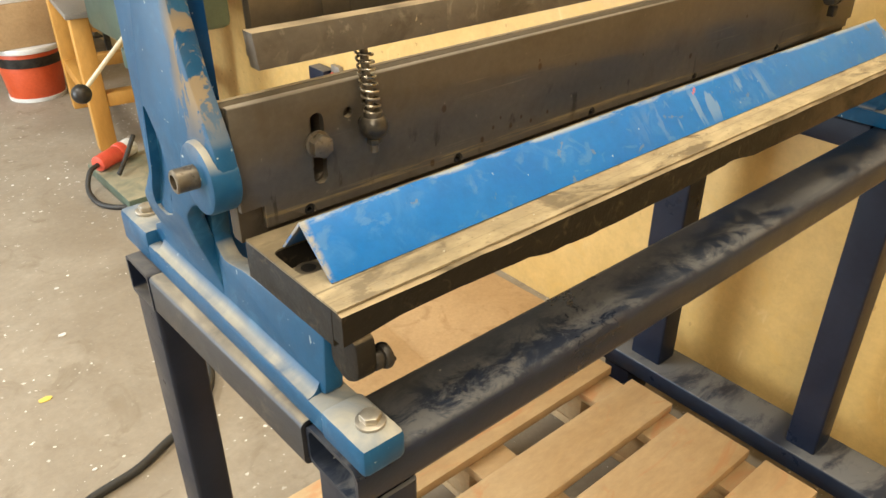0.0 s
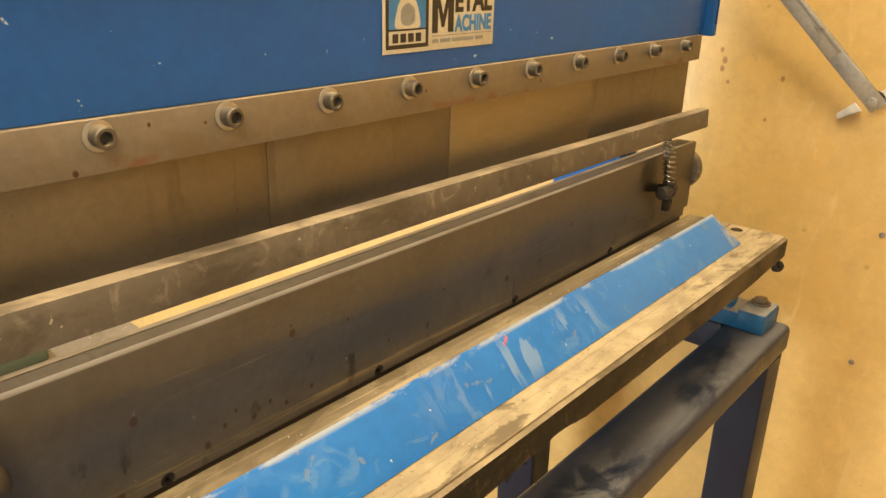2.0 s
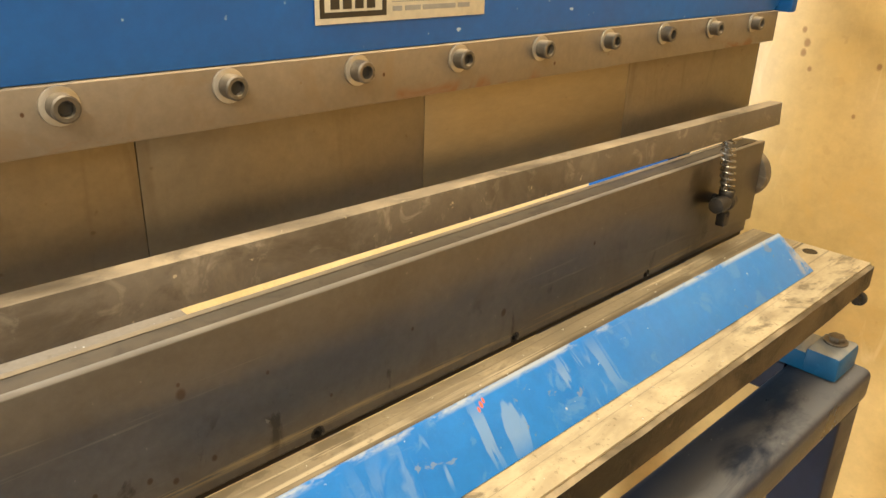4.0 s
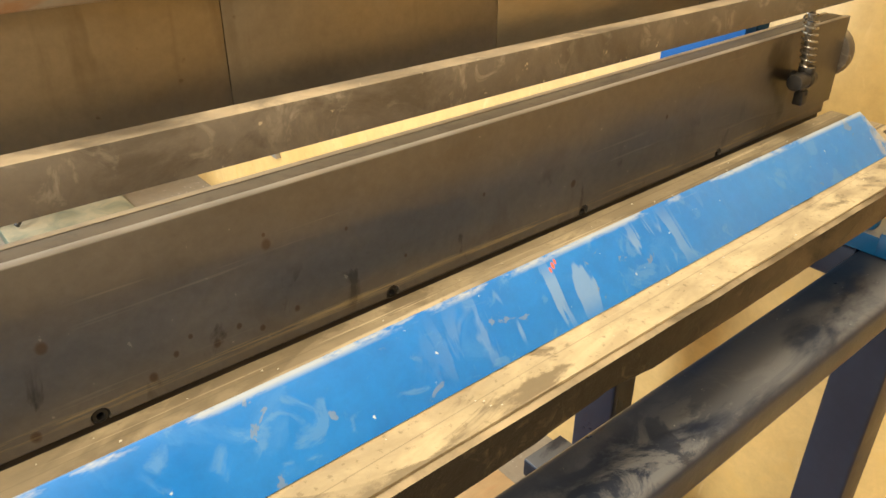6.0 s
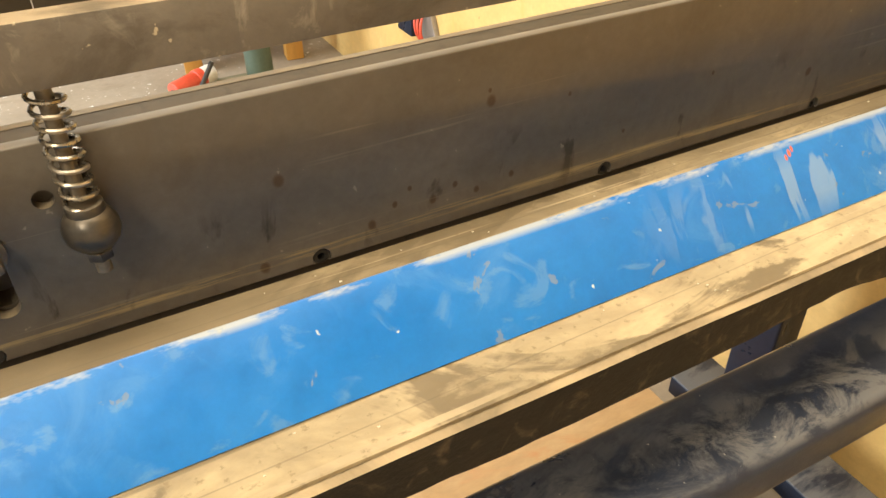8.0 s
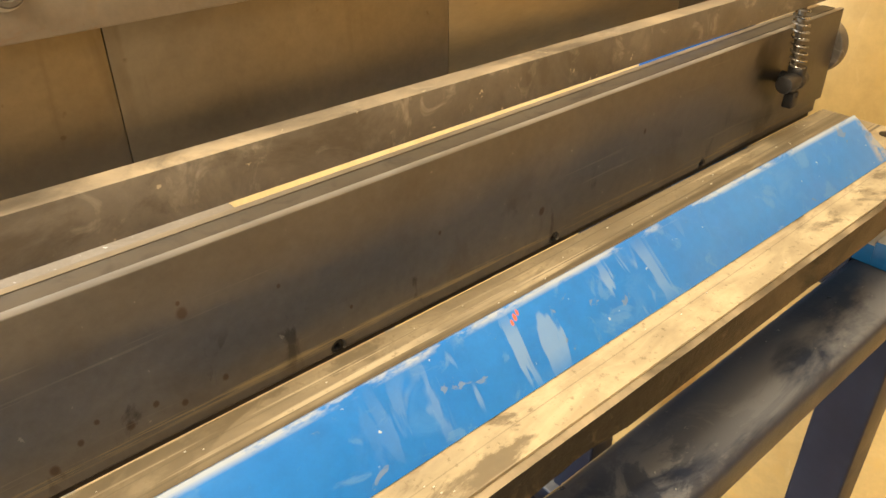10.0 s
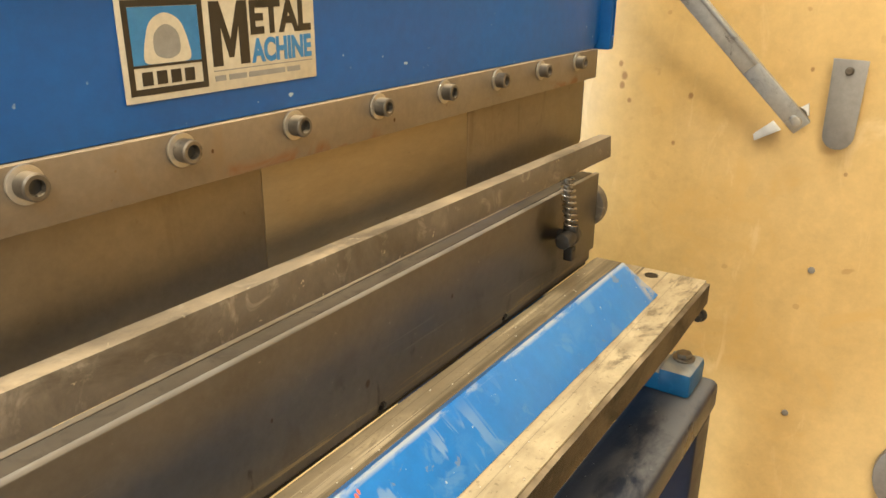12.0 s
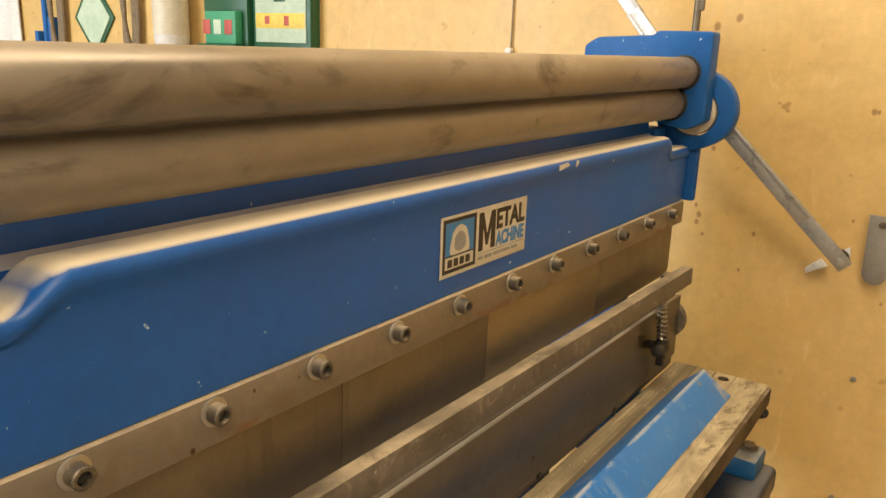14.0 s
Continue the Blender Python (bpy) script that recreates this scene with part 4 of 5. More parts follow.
# upper beam: cast apron with a rolled lip that drops at both ends
def apron():
    bm = B()
    prof = [(0.5445, 1.2488, 0), (0.5435, 1.2550, 0), (0.5430, 1.3000, 0.0), (0.5430, 1.3150, 0.3), (0.5418, 1.3230, 0.6), (0.5392, 1.3295, 0.8), (0.5362, 1.3345, 1.0), (0.5348, 1.3390, 1.0), (0.5354, 1.3430, 1.0), (0.5382, 1.3460, 1.0), (0.5430, 1.3473, 1.0), (0.5500, 1.3476, 1.0),
            (0.5620, 1.3468, 1.0), (0.5760, 1.3440, 0.9), (0.5790, 1.3300, 0.5), (0.5790, 1.2500, 0)]
    xs = [0.256, 0.258, 0.266, 0.30, 0.345, 0.353, 0.360, 0.367, 0.374, 0.382, 0.395, 0.45, 0.6, 0.8, 1.0, 1.12, 1.165, 1.185, 1.195, 1.203, 1.211, 1.218, 1.225, 1.24, 1.290, 1.300, 1.304, 1.306]
    rows = []
    for x in xs:
        def ease(t):
            t = min(max(t, 0), 1)
            return t * t * (3 - 2 * t)
        up = ease((x - 0.353) / 0.030) * ease((1.222 - x) / 0.026)
        end = 0.0 if 0.262 < x < 1.30 else 0.003
        rows.append([bm.verts.new((x, y + (0.0055 * (1 - up) * k if y < 0.55 else 0) + (end if y < 0.56 else -end), z - 0.020 * (1 - up) * k - (end if z > 1.3 else -end))) for y, z, k in prof])
    n = len(prof)
    for a, b in zip(rows, rows[1:]):
        for k in range(n):
            bm.faces.new((a[k], a[(k + 1) % n], b[(k + 1) % n], b[k]))
    bm.faces.new(rows[0])
    bm.faces.new(list(reversed(rows[-1])))
    bmesh.ops.recalc_face_normals(bm, faces=bm.faces)
    return bm


beam = mpart("upper_beam", apron(), BLUE_BEAM, "blue cast upper beam with a pale dusty ledge")
mpart("rear_apron", prism(B(), [(0.5800, 1.320), (0.5800, 1.338), (0.588, 1.344), (0.598, 1.404), (0.606, 1.404), (0.600, 1.320)], 0.270, 1.2565, "x", bevel=0.002), BLUE_BEAM)
mpart("housing_foot", box(B(), 1.2575, 1.3000, 0.5795, 0.640, 1.300, 1.3510, 0.003), BLUE)
mpart("beam_core", box(B(), 0.286, 1.280, 0.5652, 0.600, 1.19, 1.249, 0.002), BLUE)
mpart("beam_end", box(B(), 0.234, 0.2555, 0.5435, 0.600, 1.248, 1.322, 0.004), BLUE, parent=beam)
beam_end = mpart("beam_end", box(B(), 1.3065, 1.3200, 0.5325, 0.600, 1.246, 1.326, 0.003), BLUE, parent=beam)
cut(beam_end, stadium(B(), 1.3135, 1.264, 1.300, 0.0038, 0.52, 0.57))
for k in range(3):
    mpart("shim", box(B(), 0.247, 0.2675, 0.546 + 0.001 * (k % 2), 0.575, 1.219 + 0.0095 * k, 1.2275 + 0.0095 * k, 0.0006), BLACK_WORN, parent=beam)
# no slot is cut here: a raised black patch imitates the shade in it
for x in (0.2555,):
    mpart("slot_shade_patch", stadium(B(), 0, 0, 0.022, 0.0075, 0, 0.0012), BLACK, parent=beam).matrix_local = Matrix.Translation((x - (0.012 if x < 1 else -0.0002), 0.5428 if x < 1 else 0.556, 1.268 - 0.86)) @ (Matrix.Identity(4) if x < 1 else pose(0, 0, 0, 0, 0, 90))

# name plate: emblem and lettering
plate_m = pose(0.6915, 0.5428, 1.2660 - 0.86, 90, 0, 0)
name_plate = mpart("name_plate", B(), LABEL_WHITE, "small printed metal name plate in white, black and blue")
bm = B()
box(bm, 0, 0.139, 0, 0.0525, 0, 0.0009, 0.0003)
name_plate.data = mesh_of("name_plate", bm, LABEL_WHITE)
name_plate.matrix_local = plate_m


def on_plate(name, bm, mat):
    return part(name, bm, mat, name_plate, smooth=False)


def frame_of(bm, x0, x1, y0, y1, w, z0, z1):
    for a in ((x0, x1, y0, y0 + w), (x0, x1, y1 - w, y1), (x0, x0 + w, y0 + w, y1 - w), (x1 - w, x1, y0 + w, y1 - w)):
        box(bm, *a, z0, z1)
    return bm


on_plate("emblem_frame", frame_of(B(), 0.003, 0.0520, 0.0035, 0.0500, 0.0032, 0.0009, 0.0012), INK_BLACK)
on_plate("emblem_ground", box(B(), 0.0064, 0.0486, 0.0185, 0.0466, 0.0009, 0.00105), INK_BLUE)
on_plate("emblem_rule", box(B(), 0.0064, 0.0486, 0.0172, 0.0185, 0.0009, 0.0012), INK_BLACK)
bm = B()
pts = rounded([(0.012, 0.0186), (0.0145, 0.031), (0.018, 0.040), (0.0275, 0.0445), (0.037, 0.040), (0.0405, 0.031), (0.043, 0.0186)], 0.005)
prism(bm, pts, 0.00106, 0.0012, "z")
on_plate("emblem_shape", bm, LABEL_WHITE)
on_plate("emblem_shape", prism(B(), rounded([(0.019, 0.023), (0.0195, 0.034), (0.0275, 0.039), (0.0355, 0.034), (0.036, 0.023), (0.0275, 0.020)], 0.006), 0.00121, 0.0013, "z"), INK_GREY)
for k in range(4):
    on_plate("emblem_bar", box(B(), 0.0105 + 0.0088 * k, 0.0168 + 0.0088 * k, 0.0082, 0.0150, 0.0009, 0.0012), INK_BLACK)


def lettering(text, x, y, width, height, mat):
    """A word as thin letters, fitted to a width and a height."""
    cu = bpy.data.curves.new("word", "FONT")
    cu.body, cu.extrude, cu.offset = text, 0.004, 0.040
    ob = bpy.data.objects.new("word", cu)
    scene.collection.objects.link(ob)
    bpy.context.view_layer.update()
    me = bpy.data.meshes.new_from_object(ob.evaluated_get(bpy.context.evaluated_depsgraph_get()))
    bpy.data.objects.remove(ob)
    vs = np.empty(len(me.vertices) * 3)
    me.vertices.foreach_get("co", vs)
    vs = vs.reshape(-1, 3)
    lo, hi = vs.min(0), vs.max(0)
    vs = (vs - lo) / (hi - lo) * np.array([width, height, 0.0003]) + np.array([x, y, 0.0009])
    me.vertices.foreach_set("co", vs.ravel())
    me.materials.clear()
    me.materials.append(mat)
    ob = new("lettering", me)
    ob.parent = name_plate
    return ob


M_SHAPE = [(0, 0), (0, 1), (0.26, 1), (0.5, 0.40), (0.74, 1), (1, 1), (1, 0), (0.74, 0), (0.74, 0.62), (0.56, 0.12), (0.44, 0.12), (0.26, 0.62), (0.26, 0)]
on_plate("lettering", prism(B(), [(0.0565 + 0.0270 * a, 0.0135 + 0.0345 * b) for a, b in M_SHAPE], 0.0009, 0.0012, "z"), INK_BLACK)
lettering("ETAL", 0.0855, 0.0290, 0.0500, 0.0190, INK_BLACK)
lettering("ACHINE", 0.0850, 0.0130, 0.0500, 0.0140, INK_BLUE)
on_plate("rule", box(B(), 0.0565, 0.1355, 0.0108, 0.0114, 0.0009, 0.00115), INK_GREY)
for k, w in enumerate((0.0075, 0.0130, 0.0290, 0.0110)):
    x = 0.0570 + (0, 0.0100, 0.0248, 0.0560)[k]
    on_plate("web_line_bar", box(B(), x, x + w, 0.0055, 0.0085, 0.0009, 0.00115), INK_GREY)
# paint chips on the beam's lip
for x, w, h in ((0.889, 0.022, 0.006), (0.918, 0.006, 0.0035)):
    bm = B()
    prism(bm, rounded([(x - w / 2, 1.3375), (x + w / 2, 1.341), (x + w / 3, 1.3445), (x - w / 2, 1.343)], 0.001), 0.5338, 0.5346, "y")
    mpart("paint_chip", bm, LABEL_WHITE, parent=beam)

# slip rolls
def roll(y, z, r, x0, x1):
    bm = B()
    rod(bm, (x0, y, z), (x1, y, z), r, 64, bevel=0.001)
    for k in range(3):
        a = x1 - 0.018 - 0.007 * k
        rod(bm, (a, y, z), (a + 0.0022, y, z), r + 0.00025, 64)
    rod(bm, (x1, y, z), (x1 + 0.03, y, z), r * 0.62, 32)
    rod(bm, (x0 - 0.03, y, z), (x0, y, z), r * 0.62, 32)
    return bm


UP, LOW = (0.5495, 1.4290, 0.0205), (0.5640, 1.3872, 0.0215)
mpart("slip_roll", roll(*UP, 0.275, 1.2540), ROLL, "worn ground steel roll")
mpart("slip_roll", roll(*LOW, 0.275, 1.2540), ROLL, "worn ground steel roll")
mpart("slip_roll", roll(0.640, 1.420, 0.0205, 0.275, 1.2540), ROLL, "worn ground steel roll")


def housing(x0, x1, face):
    bm = B()
    prism(bm, rounded([(0.515, 1.365), (0.515, 1.484), (0.592, 1.484), (0.597, 1.478), (0.680, 1.474), (0.700, 1.462), (0.700, 1.420), (0.640, 1.372), (0.540, 1.352)], 0.006, 3), x0, x1, "x", bevel=0.003)
    ob = mpart("roll_housing", bm, BLUE)
    for y, z, r in (UP, LOW):
        bm = B()
        xf, d = (x0, -1) if face < 0 else (x1, 1)
        rod(bm, (xf + d * 0.0008, y, z), (xf - d * 0.002, y, z), r + 0.003, 48, bevel=0.0004)
        mpart("bearing_shadow_ring", bm, BLACK, parent=ob)
        bm = B()
        for k in range(18):
            a = 2 * math.pi * k / 18
            c = (xf + d * 0.002, y + (r - 0.001) * math.cos(a), z + (r - 0.001) * math.sin(a))
            rod(bm, c, (c[0] + d * 0.004, c[1], c[2]), 0.0022, 8)
        mpart("gear_teeth", bm, BLACK_WORN, parent=ob)
    return ob


housing(1.2570, 1.2900, -1)
housing(0.2380, 0.2710, 1)
for x in (1.272, 0.254):
    mpart("adjusting_stud", rod(B(), (x, 0.545, 1.484), (x, 0.545, 1.525), 0.005, 16), ZINC_DIRTY)
    mpart("adjusting_wing", box(B(), x - 0.003, x + 0.003, 0.536, 0.545, 1.51, 1.535, 0.002), ZINC_DIRTY)
for x in (0.30, 1.20):
    mpart("housing_bracket", box(B(), x, x + 0.03, 0.628, 0.665, 1.340, 1.392, 0.004), BLUE)

# crank with its ring and bar handle
bm = B()
N = 48
ring_pts = [(0.541 + 0.0570 * math.cos(2 * math.pi * k / N) + 0.010 * max(0, -math.sin(2 * math.pi * k / N)) ** 3, 1.377 + 0.0570 * math.sin(2 * math.pi * k / N)) for k in range(N)]
prism(bm, ring_pts, 1.2950, 1.3180, "x", bevel=0.003)
crank = mpart("crank_ring", bm, BLUE, "blue eccentric ring with a pale hub")
cut(crank, rod(B(), (1.28, 0.542, 1.375), (1.33, 0.542, 1.375), 0.034, 40))
mpart("hub", rod(B(), (1.2905, 0.542, 1.375), (1.3150, 0.542, 1.375), 0.0320, 40, bevel=0.003), STEEL_CAST, parent=crank)


def bar_handle(p0, p1, w, t):
    """A flat bar from p0 to p1 whose broad side faces along x."""
    p0, p1 = Vector(p0), Vector(p1)
    d = (p1 - p0).normalized()
    side = d.cross(Vector((1, 0, 0))).normalized()
    flat = side.cross(d).normalized()
    n = (p1 - p0).length
    m = Matrix.Translation(p0) @ Matrix((flat, side, d)).transposed().to_4x4()
    bm = box(B(), -t / 2, t / 2, -w / 2, w / 2, 0, n * 0.66, 0.0012)
    box(bm, -t / 2 - 0.003, t / 2, w / 2 - 0.0035, w / 2 + 0.0015, 0.004, n * 0.66, 0.0010)
    bmesh.ops.transform(bm, matrix=m, verts=bm.verts)
    bar = mpart("crank_handle", bm, ALU, "bare flat bar crank handle", crank)
    bm = box(B(), -t / 2 + 0.0012, t / 2 + 0.0022, -w / 2 - 0.0008, w / 2 + 0.0008, n * 0.60, n, 0.0014)
    rod(bm, (-t / 2 - 0.0006, 0, n - 0.014), (t / 2, 0, n - 0.014), 0.0045, 20, bevel=0.0006)
    bmesh.ops.transform(bm, matrix=m, verts=bm.verts)
    mpart("handle_end", bm, ALU, parent=crank)
    return bar


bar_handle((1.326, 0.505, 1.355), (1.388, 0.331, 1.167), 0.020, 0.007)
bar_handle((1.326, 0.566, 1.410), (1.352, 0.715, 1.567), 0.020, 0.007)
bm = B()
rod(bm, (1.378, 0.337, 1.174), (1.398, 0.337, 1.174), 0.006, 16, bevel=0.001)
mpart("crank_pin", bm, ZINC, parent=crank)

# ---------------------------------------------------------------- loose angle cover on the bed
bm = B()
outer = [(0.4250, 0.9950), (0.4612, 1.0335), (0.4985, 0.9950)]
inner = [(0.4955, 0.9950), (0.4612, 1.0302), (0.4285, 0.9950)]
prism(bm, rounded(outer + inner, 0.0012, 2), 0.0, 1.0, "x")
for v in bm.verts:
    k = (v.co.z - 0.995) / 0.038
    x0, x1 = 0.2555 - 0.003 * k, 1.2350 - 0.022 * k
    v.co.x = x0 + (x1 - x0) * v.co.x
bmesh.ops.bisect_plane(bm, geom=bm.verts[:] + bm.edges[:] + bm.faces[:], plane_co=(0.7, 0, 0), plane_no=(1, 0, 0))
solid("angle_cover", bm, BLUE_COVER, "bright blue painted folded angle strip, scuffed, lying on the steel bed", "angle strip")


# ---------------------------------------------------------------- pallet and cardboard under and behind the machine
pallet = thing("pallet", "bare softwood pallet with gaps between its boards", "pallet", at=(0.80, 0.45, FLOOR))


def pallet_part(name, *a):
    bm = box(B(), *a, 0.002)
    bmesh.ops.translate(bm, verts=bm.verts, vec=(-0.80, -0.45, -FLOOR))
    return part(name, bm, WOOD, pallet)


for y0, y1, x0 in ((0.800, 0.945, 0.40), (0.637, 0.745, 0.44), (0.458, 0.602, 0.40), (0.320, 0.425, 0.42), (0.150, 0.290, 0.40), (0.010, 0.110, 0.40)):
    pallet_part("board", x0, 1.186 - random.uniform(0, 0.006), y0, y1, 0.178, 0.200)
for x in (0.42, 0.745, 1.08):
    pallet_part("stretcher", x, x + 0.095, 0.012, 0.943, 0.155, 0.177)
    for y in (0.02, 0.43, 0.80):
        pallet_part("block", x + 0.002, x + 0.093, y, y + 0.13, 0.083, 0.154)
    pallet_part("skid", x, x + 0.095, 0.012, 0.943, FLOOR + 0.001, 0.082)

for (x0, x1, y0, y1, a) in ((0.92, 1.40, 1.16, 1.74, 2), (0.60, 0.98, 1.20, 1.70, -3)):
    ob = solid("cardboard_sheet", box(B(), -(x1 - x0) / 2, (x1 - x0) / 2, -(y1 - y0) / 2, (y1 - y0) / 2, 0, 0.006, 0.001), CARDBOARD, "flattened brown cardboard lying on the workshop floor", "cardboard", "flattened cardboard")
    ob.matrix_world = pose((x0 + x1) / 2, (y0 + y1) / 2, FLOOR + (0.001 if a > 0 else 0.008), 0, 0, a)

# ---------------------------------------------------------------- things on the yellow wall
WX = WALL_X - 0.0005
tag = thing("hanging_plate", "grey sheet-metal plate with a rounded end screwed to the yellow wall", "metal plate", at=(WX, 0.2975, 1.19))
pts = [(-0.018, 0.050), (-0.0165, -0.034), *[(0.0165 * -math.cos(radians(a)), -0.034 - 0.0165 * math.sin(radians(a))) for a in range(10, 180, 20)], (0.0165, -0.034), (0.018, 0.051)]
part("plate", prism(B(), pts, -0.012, -0.0095, "x", bevel=0.0004), GREY_PLATE, tag)
bm = B()
rod(bm, (-0.012, 0.0, 0.038), (-0.016, 0.0, 0.038), 0.0048, 20, r2=0.003)
rod(bm, (-0.0095, 0.0, 0.038), (0.0, 0.0, 0.038), 0.002, 10)
part("screw", bm, ZINC_DIRTY, tag)

tag2 = thing("round_plate", "grey round metal plate on the yellow wall", "metal plate", at=(WX, 0.134, 0.745))
part("plate", prism(B(), [(0.055 * math.cos(radians(a)), 0.055 * math.sin(radians(a)) * 1.05) for a in range(0, 360, 10)], -0.012, 0.0, "x", bevel=0.002), GREY_PLATE, tag2)
part("boss", rod(B(), (-0.012, 0, 0), (-0.020, 0, 0), 0.02, 28, bevel=0.002), GREY_PLATE, tag2)

clip = thing("broken_clip", "broken white plastic clip on the yellow wall behind the crank", "wall clip", at=(WX, 0.358, 1.162))
part("arm", prism(B(), [(-0.026, 0.012), (-0.024, 0.026), (-0.012, 0.018), (-0.010, 0.008)], -0.006, 0.0, "x", bevel=0.0006), WHITE_PLASTIC, clip)
part("arm", prism(B(), [(0.002, -0.008), (0.030, -0.024), (0.032, -0.016), (0.012, 0.002)], -0.006, 0.0, "x", bevel=0.0006), WHITE_PLASTIC, clip)
part("pad", rod(B(), (0, -0.014, 0.010), (-0.008, -0.014, 0.010), 0.011, 24, bevel=0.001), BLACK_WORN, clip)

for y, z, r, mat in ((0.300, 0.987, 0.0042, GREY_PLATE), (0.300, 0.785, 0.0042, GREY_PLATE), (0.297, 1.395, 0.0035, WHITE_PLASTIC), (0.299, 1.469, 0.0075, ZINC_DIRTY), (0.932, 1.449, 0.006, WHITE_PLASTIC)):
    bm = B()
    rod(bm, (0, 0, 0), (-0.002 if r < 0.006 else -0.012, 0, 0), r, 16, bevel=0.0004)
    ob = solid("wall_plug", bm, mat, "small plug set in the yellow board wall", "wall plug", "wall plugs")
    ob.location = (WX, y, z)
junction = thing("junction_box", "dark junction box with loose red wires low on the yellow wall", "junction box", at=(WX, 2.27, 0.44))
part("box_body", box(B(), -0.05, -0.0005, 0.02, 0.12, -0.05, 0.05, 0.004), NAVY, junction)
part("back_board", prism(B(), [(-0.10, -0.07), (-0.03, 0.07), (0.018, 0.07), (0.018, -0.07)], -0.018, -0.0005, "x", bevel=0.001), GREY_PLATE, junction)
for k in range(3):
    bm = B()
    sweep(bm, smooth_curve([(-0.02, 0.005 - 0.02 * k, 0.045), (-0.045, 0.0 - 0.022 * k, 0.025), (-0.05, -0.01 - 0.018 * k, -0.02), (-0.03, -0.01 - 0.015 * k, -0.06)], 6), 0.004, 8)
    part("wire", bm, RED_PLASTIC, junction, "red wire")

bm = B()
sweep(bm, [(WX - 0.003, 0.930, 1.455), (WX - 0.003, 0.929, 1.70), (WX - 0.003, 0.930, 2.2)], 0.0016, 8)
solid("thin_cable", bm, CABLE_GREY, "thin grey cable running down the yellow wall", "cable")


def cabinet(y0, y1, z0, z1, depth, label):
    """A small green wall box with a framed front."""
    ob = thing("first_aid_box", label, "first aid box", "green boxes on the wall", at=(WX, (y0 + y1) / 2, z0))
    w, h = y1 - y0, z1 - z0
    part("body", box(B(), -depth, 0, -w / 2, w / 2, 0, h, 0.004), GREEN_BOX, ob)
    return ob, w, h


aid, w, h = cabinet(1.412, 1.595, 1.428, 1.78, 0.030, "flat green board with a pale notice on the yellow wall")
part("notice", box(B(), -0.0325, -0.0302, -w / 2 + 0.012, w / 2 - 0.012, 0.022, h - 0.02, 0.0004), NOTICE, aid, "pale green printed notice")
for k in range(7):
    y = -w / 2 + 0.022 + 0.0205 * k
    part("picture_bar", box(B(), -0.0335, -0.0326, y, y + 0.015, 0.058 + 0.003 * (k % 2), 0.078, 0.0002), (NOTICE_YELLOW, NOTICE_RED)[k % 3 == 2], aid)
part("picture_ground", box(B(), -0.0330, -0.03255, -w / 2 + 0.014, w / 2 - 0.014, 0.052, 0.084, 0.0001), NOTICE_YELLOW, aid)
part("text_bar", box(B(), -0.0335, -0.0326, -0.018, 0.018, 0.108, 0.114, 0.0002), GREEN_BOX, aid)
disp, w, h = cabinet(1.602, 1.755, 1.430, 1.70, 0.040, "green plaster dispenser on the yellow wall")
part("tray", box(B(), -0.070, -0.0405, -w / 2 + 0.01, w / 2 - 0.01, 0.0, 0.012, 0.003), GREEN_BOX, disp)
part("plaster_pack", box(B(), -0.062, -0.0405, -w / 2 + 0.016, w / 2 - 0.03, 0.0125, 0.085, 0.003), GREEN_PACK, disp, "bright green plaster pack")
for k, m in enumerate(("r", "b", "r")):
    y = -w / 2 + 0.026 + 0.038 * k
    part("print_bar", box(B(), -0.0632, -0.0622, y, y + 0.026, 0.034, 0.066, 0.0002), NOTICE_RED if m == "r" else NOTICE, disp)

bottle = thing("soap_bottle", "white plastic bottle with a grey-blue label in a wall holder", "bottle", at=(WX, 1.875, 1.430))
part("bottle_body", rod(B(), (-0.046, 0, 0.004), (-0.046, 0, 0.22), 0.042, 36, bevel=0.008), WHITE_PLASTIC, bottle)
part("label_band", rod(B(), (-0.046, 0, 0.030), (-0.046, 0, 0.11), 0.0428, 36), LABEL_WHITE, bottle)
part("holder", box(B(), -0.090, 0.0, -0.046, 0.046, -0.006, 0.003, 0.002), ZINC, bottle)


def hank(y, z, drop, mat, label):
    bm = B()
    for s in range(3):
        off = 0.010 * s
        pts = [(WX - 0.02 - 0.004 * s, y + 0.03 - off, z + 0.30), (WX - 0.022, y + 0.028 - off * 0.5, z + 0.12), (WX - 0.02, y + 0.004 + off, z - drop), (WX - 0.016, y - 0.030 + off, z + 0.02), (WX - 0.018, y - 0.036 + off, z + 0.30)]
        sweep(bm, smooth_curve(pts, 8), 0.006, 8)
    sweep(bm, [(WX, y - 0.002, z + 0.29), (WX - 0.03, y - 0.002, z + 0.295)], 0.005, 8)
    solid("rope_hank", bm, mat, label, "rope", "hanging ropes")


hank(2.09, 1.43, 0.00, ROPE, "frayed brown rope loop hanging on the yellow wall")
hank(2.46, 1.42, 0.01, ROPE, "dark twisted rope loop hanging on the yellow wall")
sign = thing("diamond_sign", "pale green diamond sign with a reflective face on the yellow wall", "sign", at=(WX, 2.285, 1.50))
part("sign_board", prism(B(), [(-0.098, 0), (0, -0.11), (0.098, 0), (0, 0.11)], -0.006, 0.0, "x", bevel=0.001), GREEN_BOX, sign)
part("sign_face", prism(B(), [(-0.082, 0), (0, -0.093), (0.082, 0), (0, 0.093)], -0.008, -0.0061, "x"), NOTICE, sign)
clamps = thing("blue_clamp", "blue hand clamp hanging on the yellow wall", "clamp", at=(WX, 2.53, 1.40))
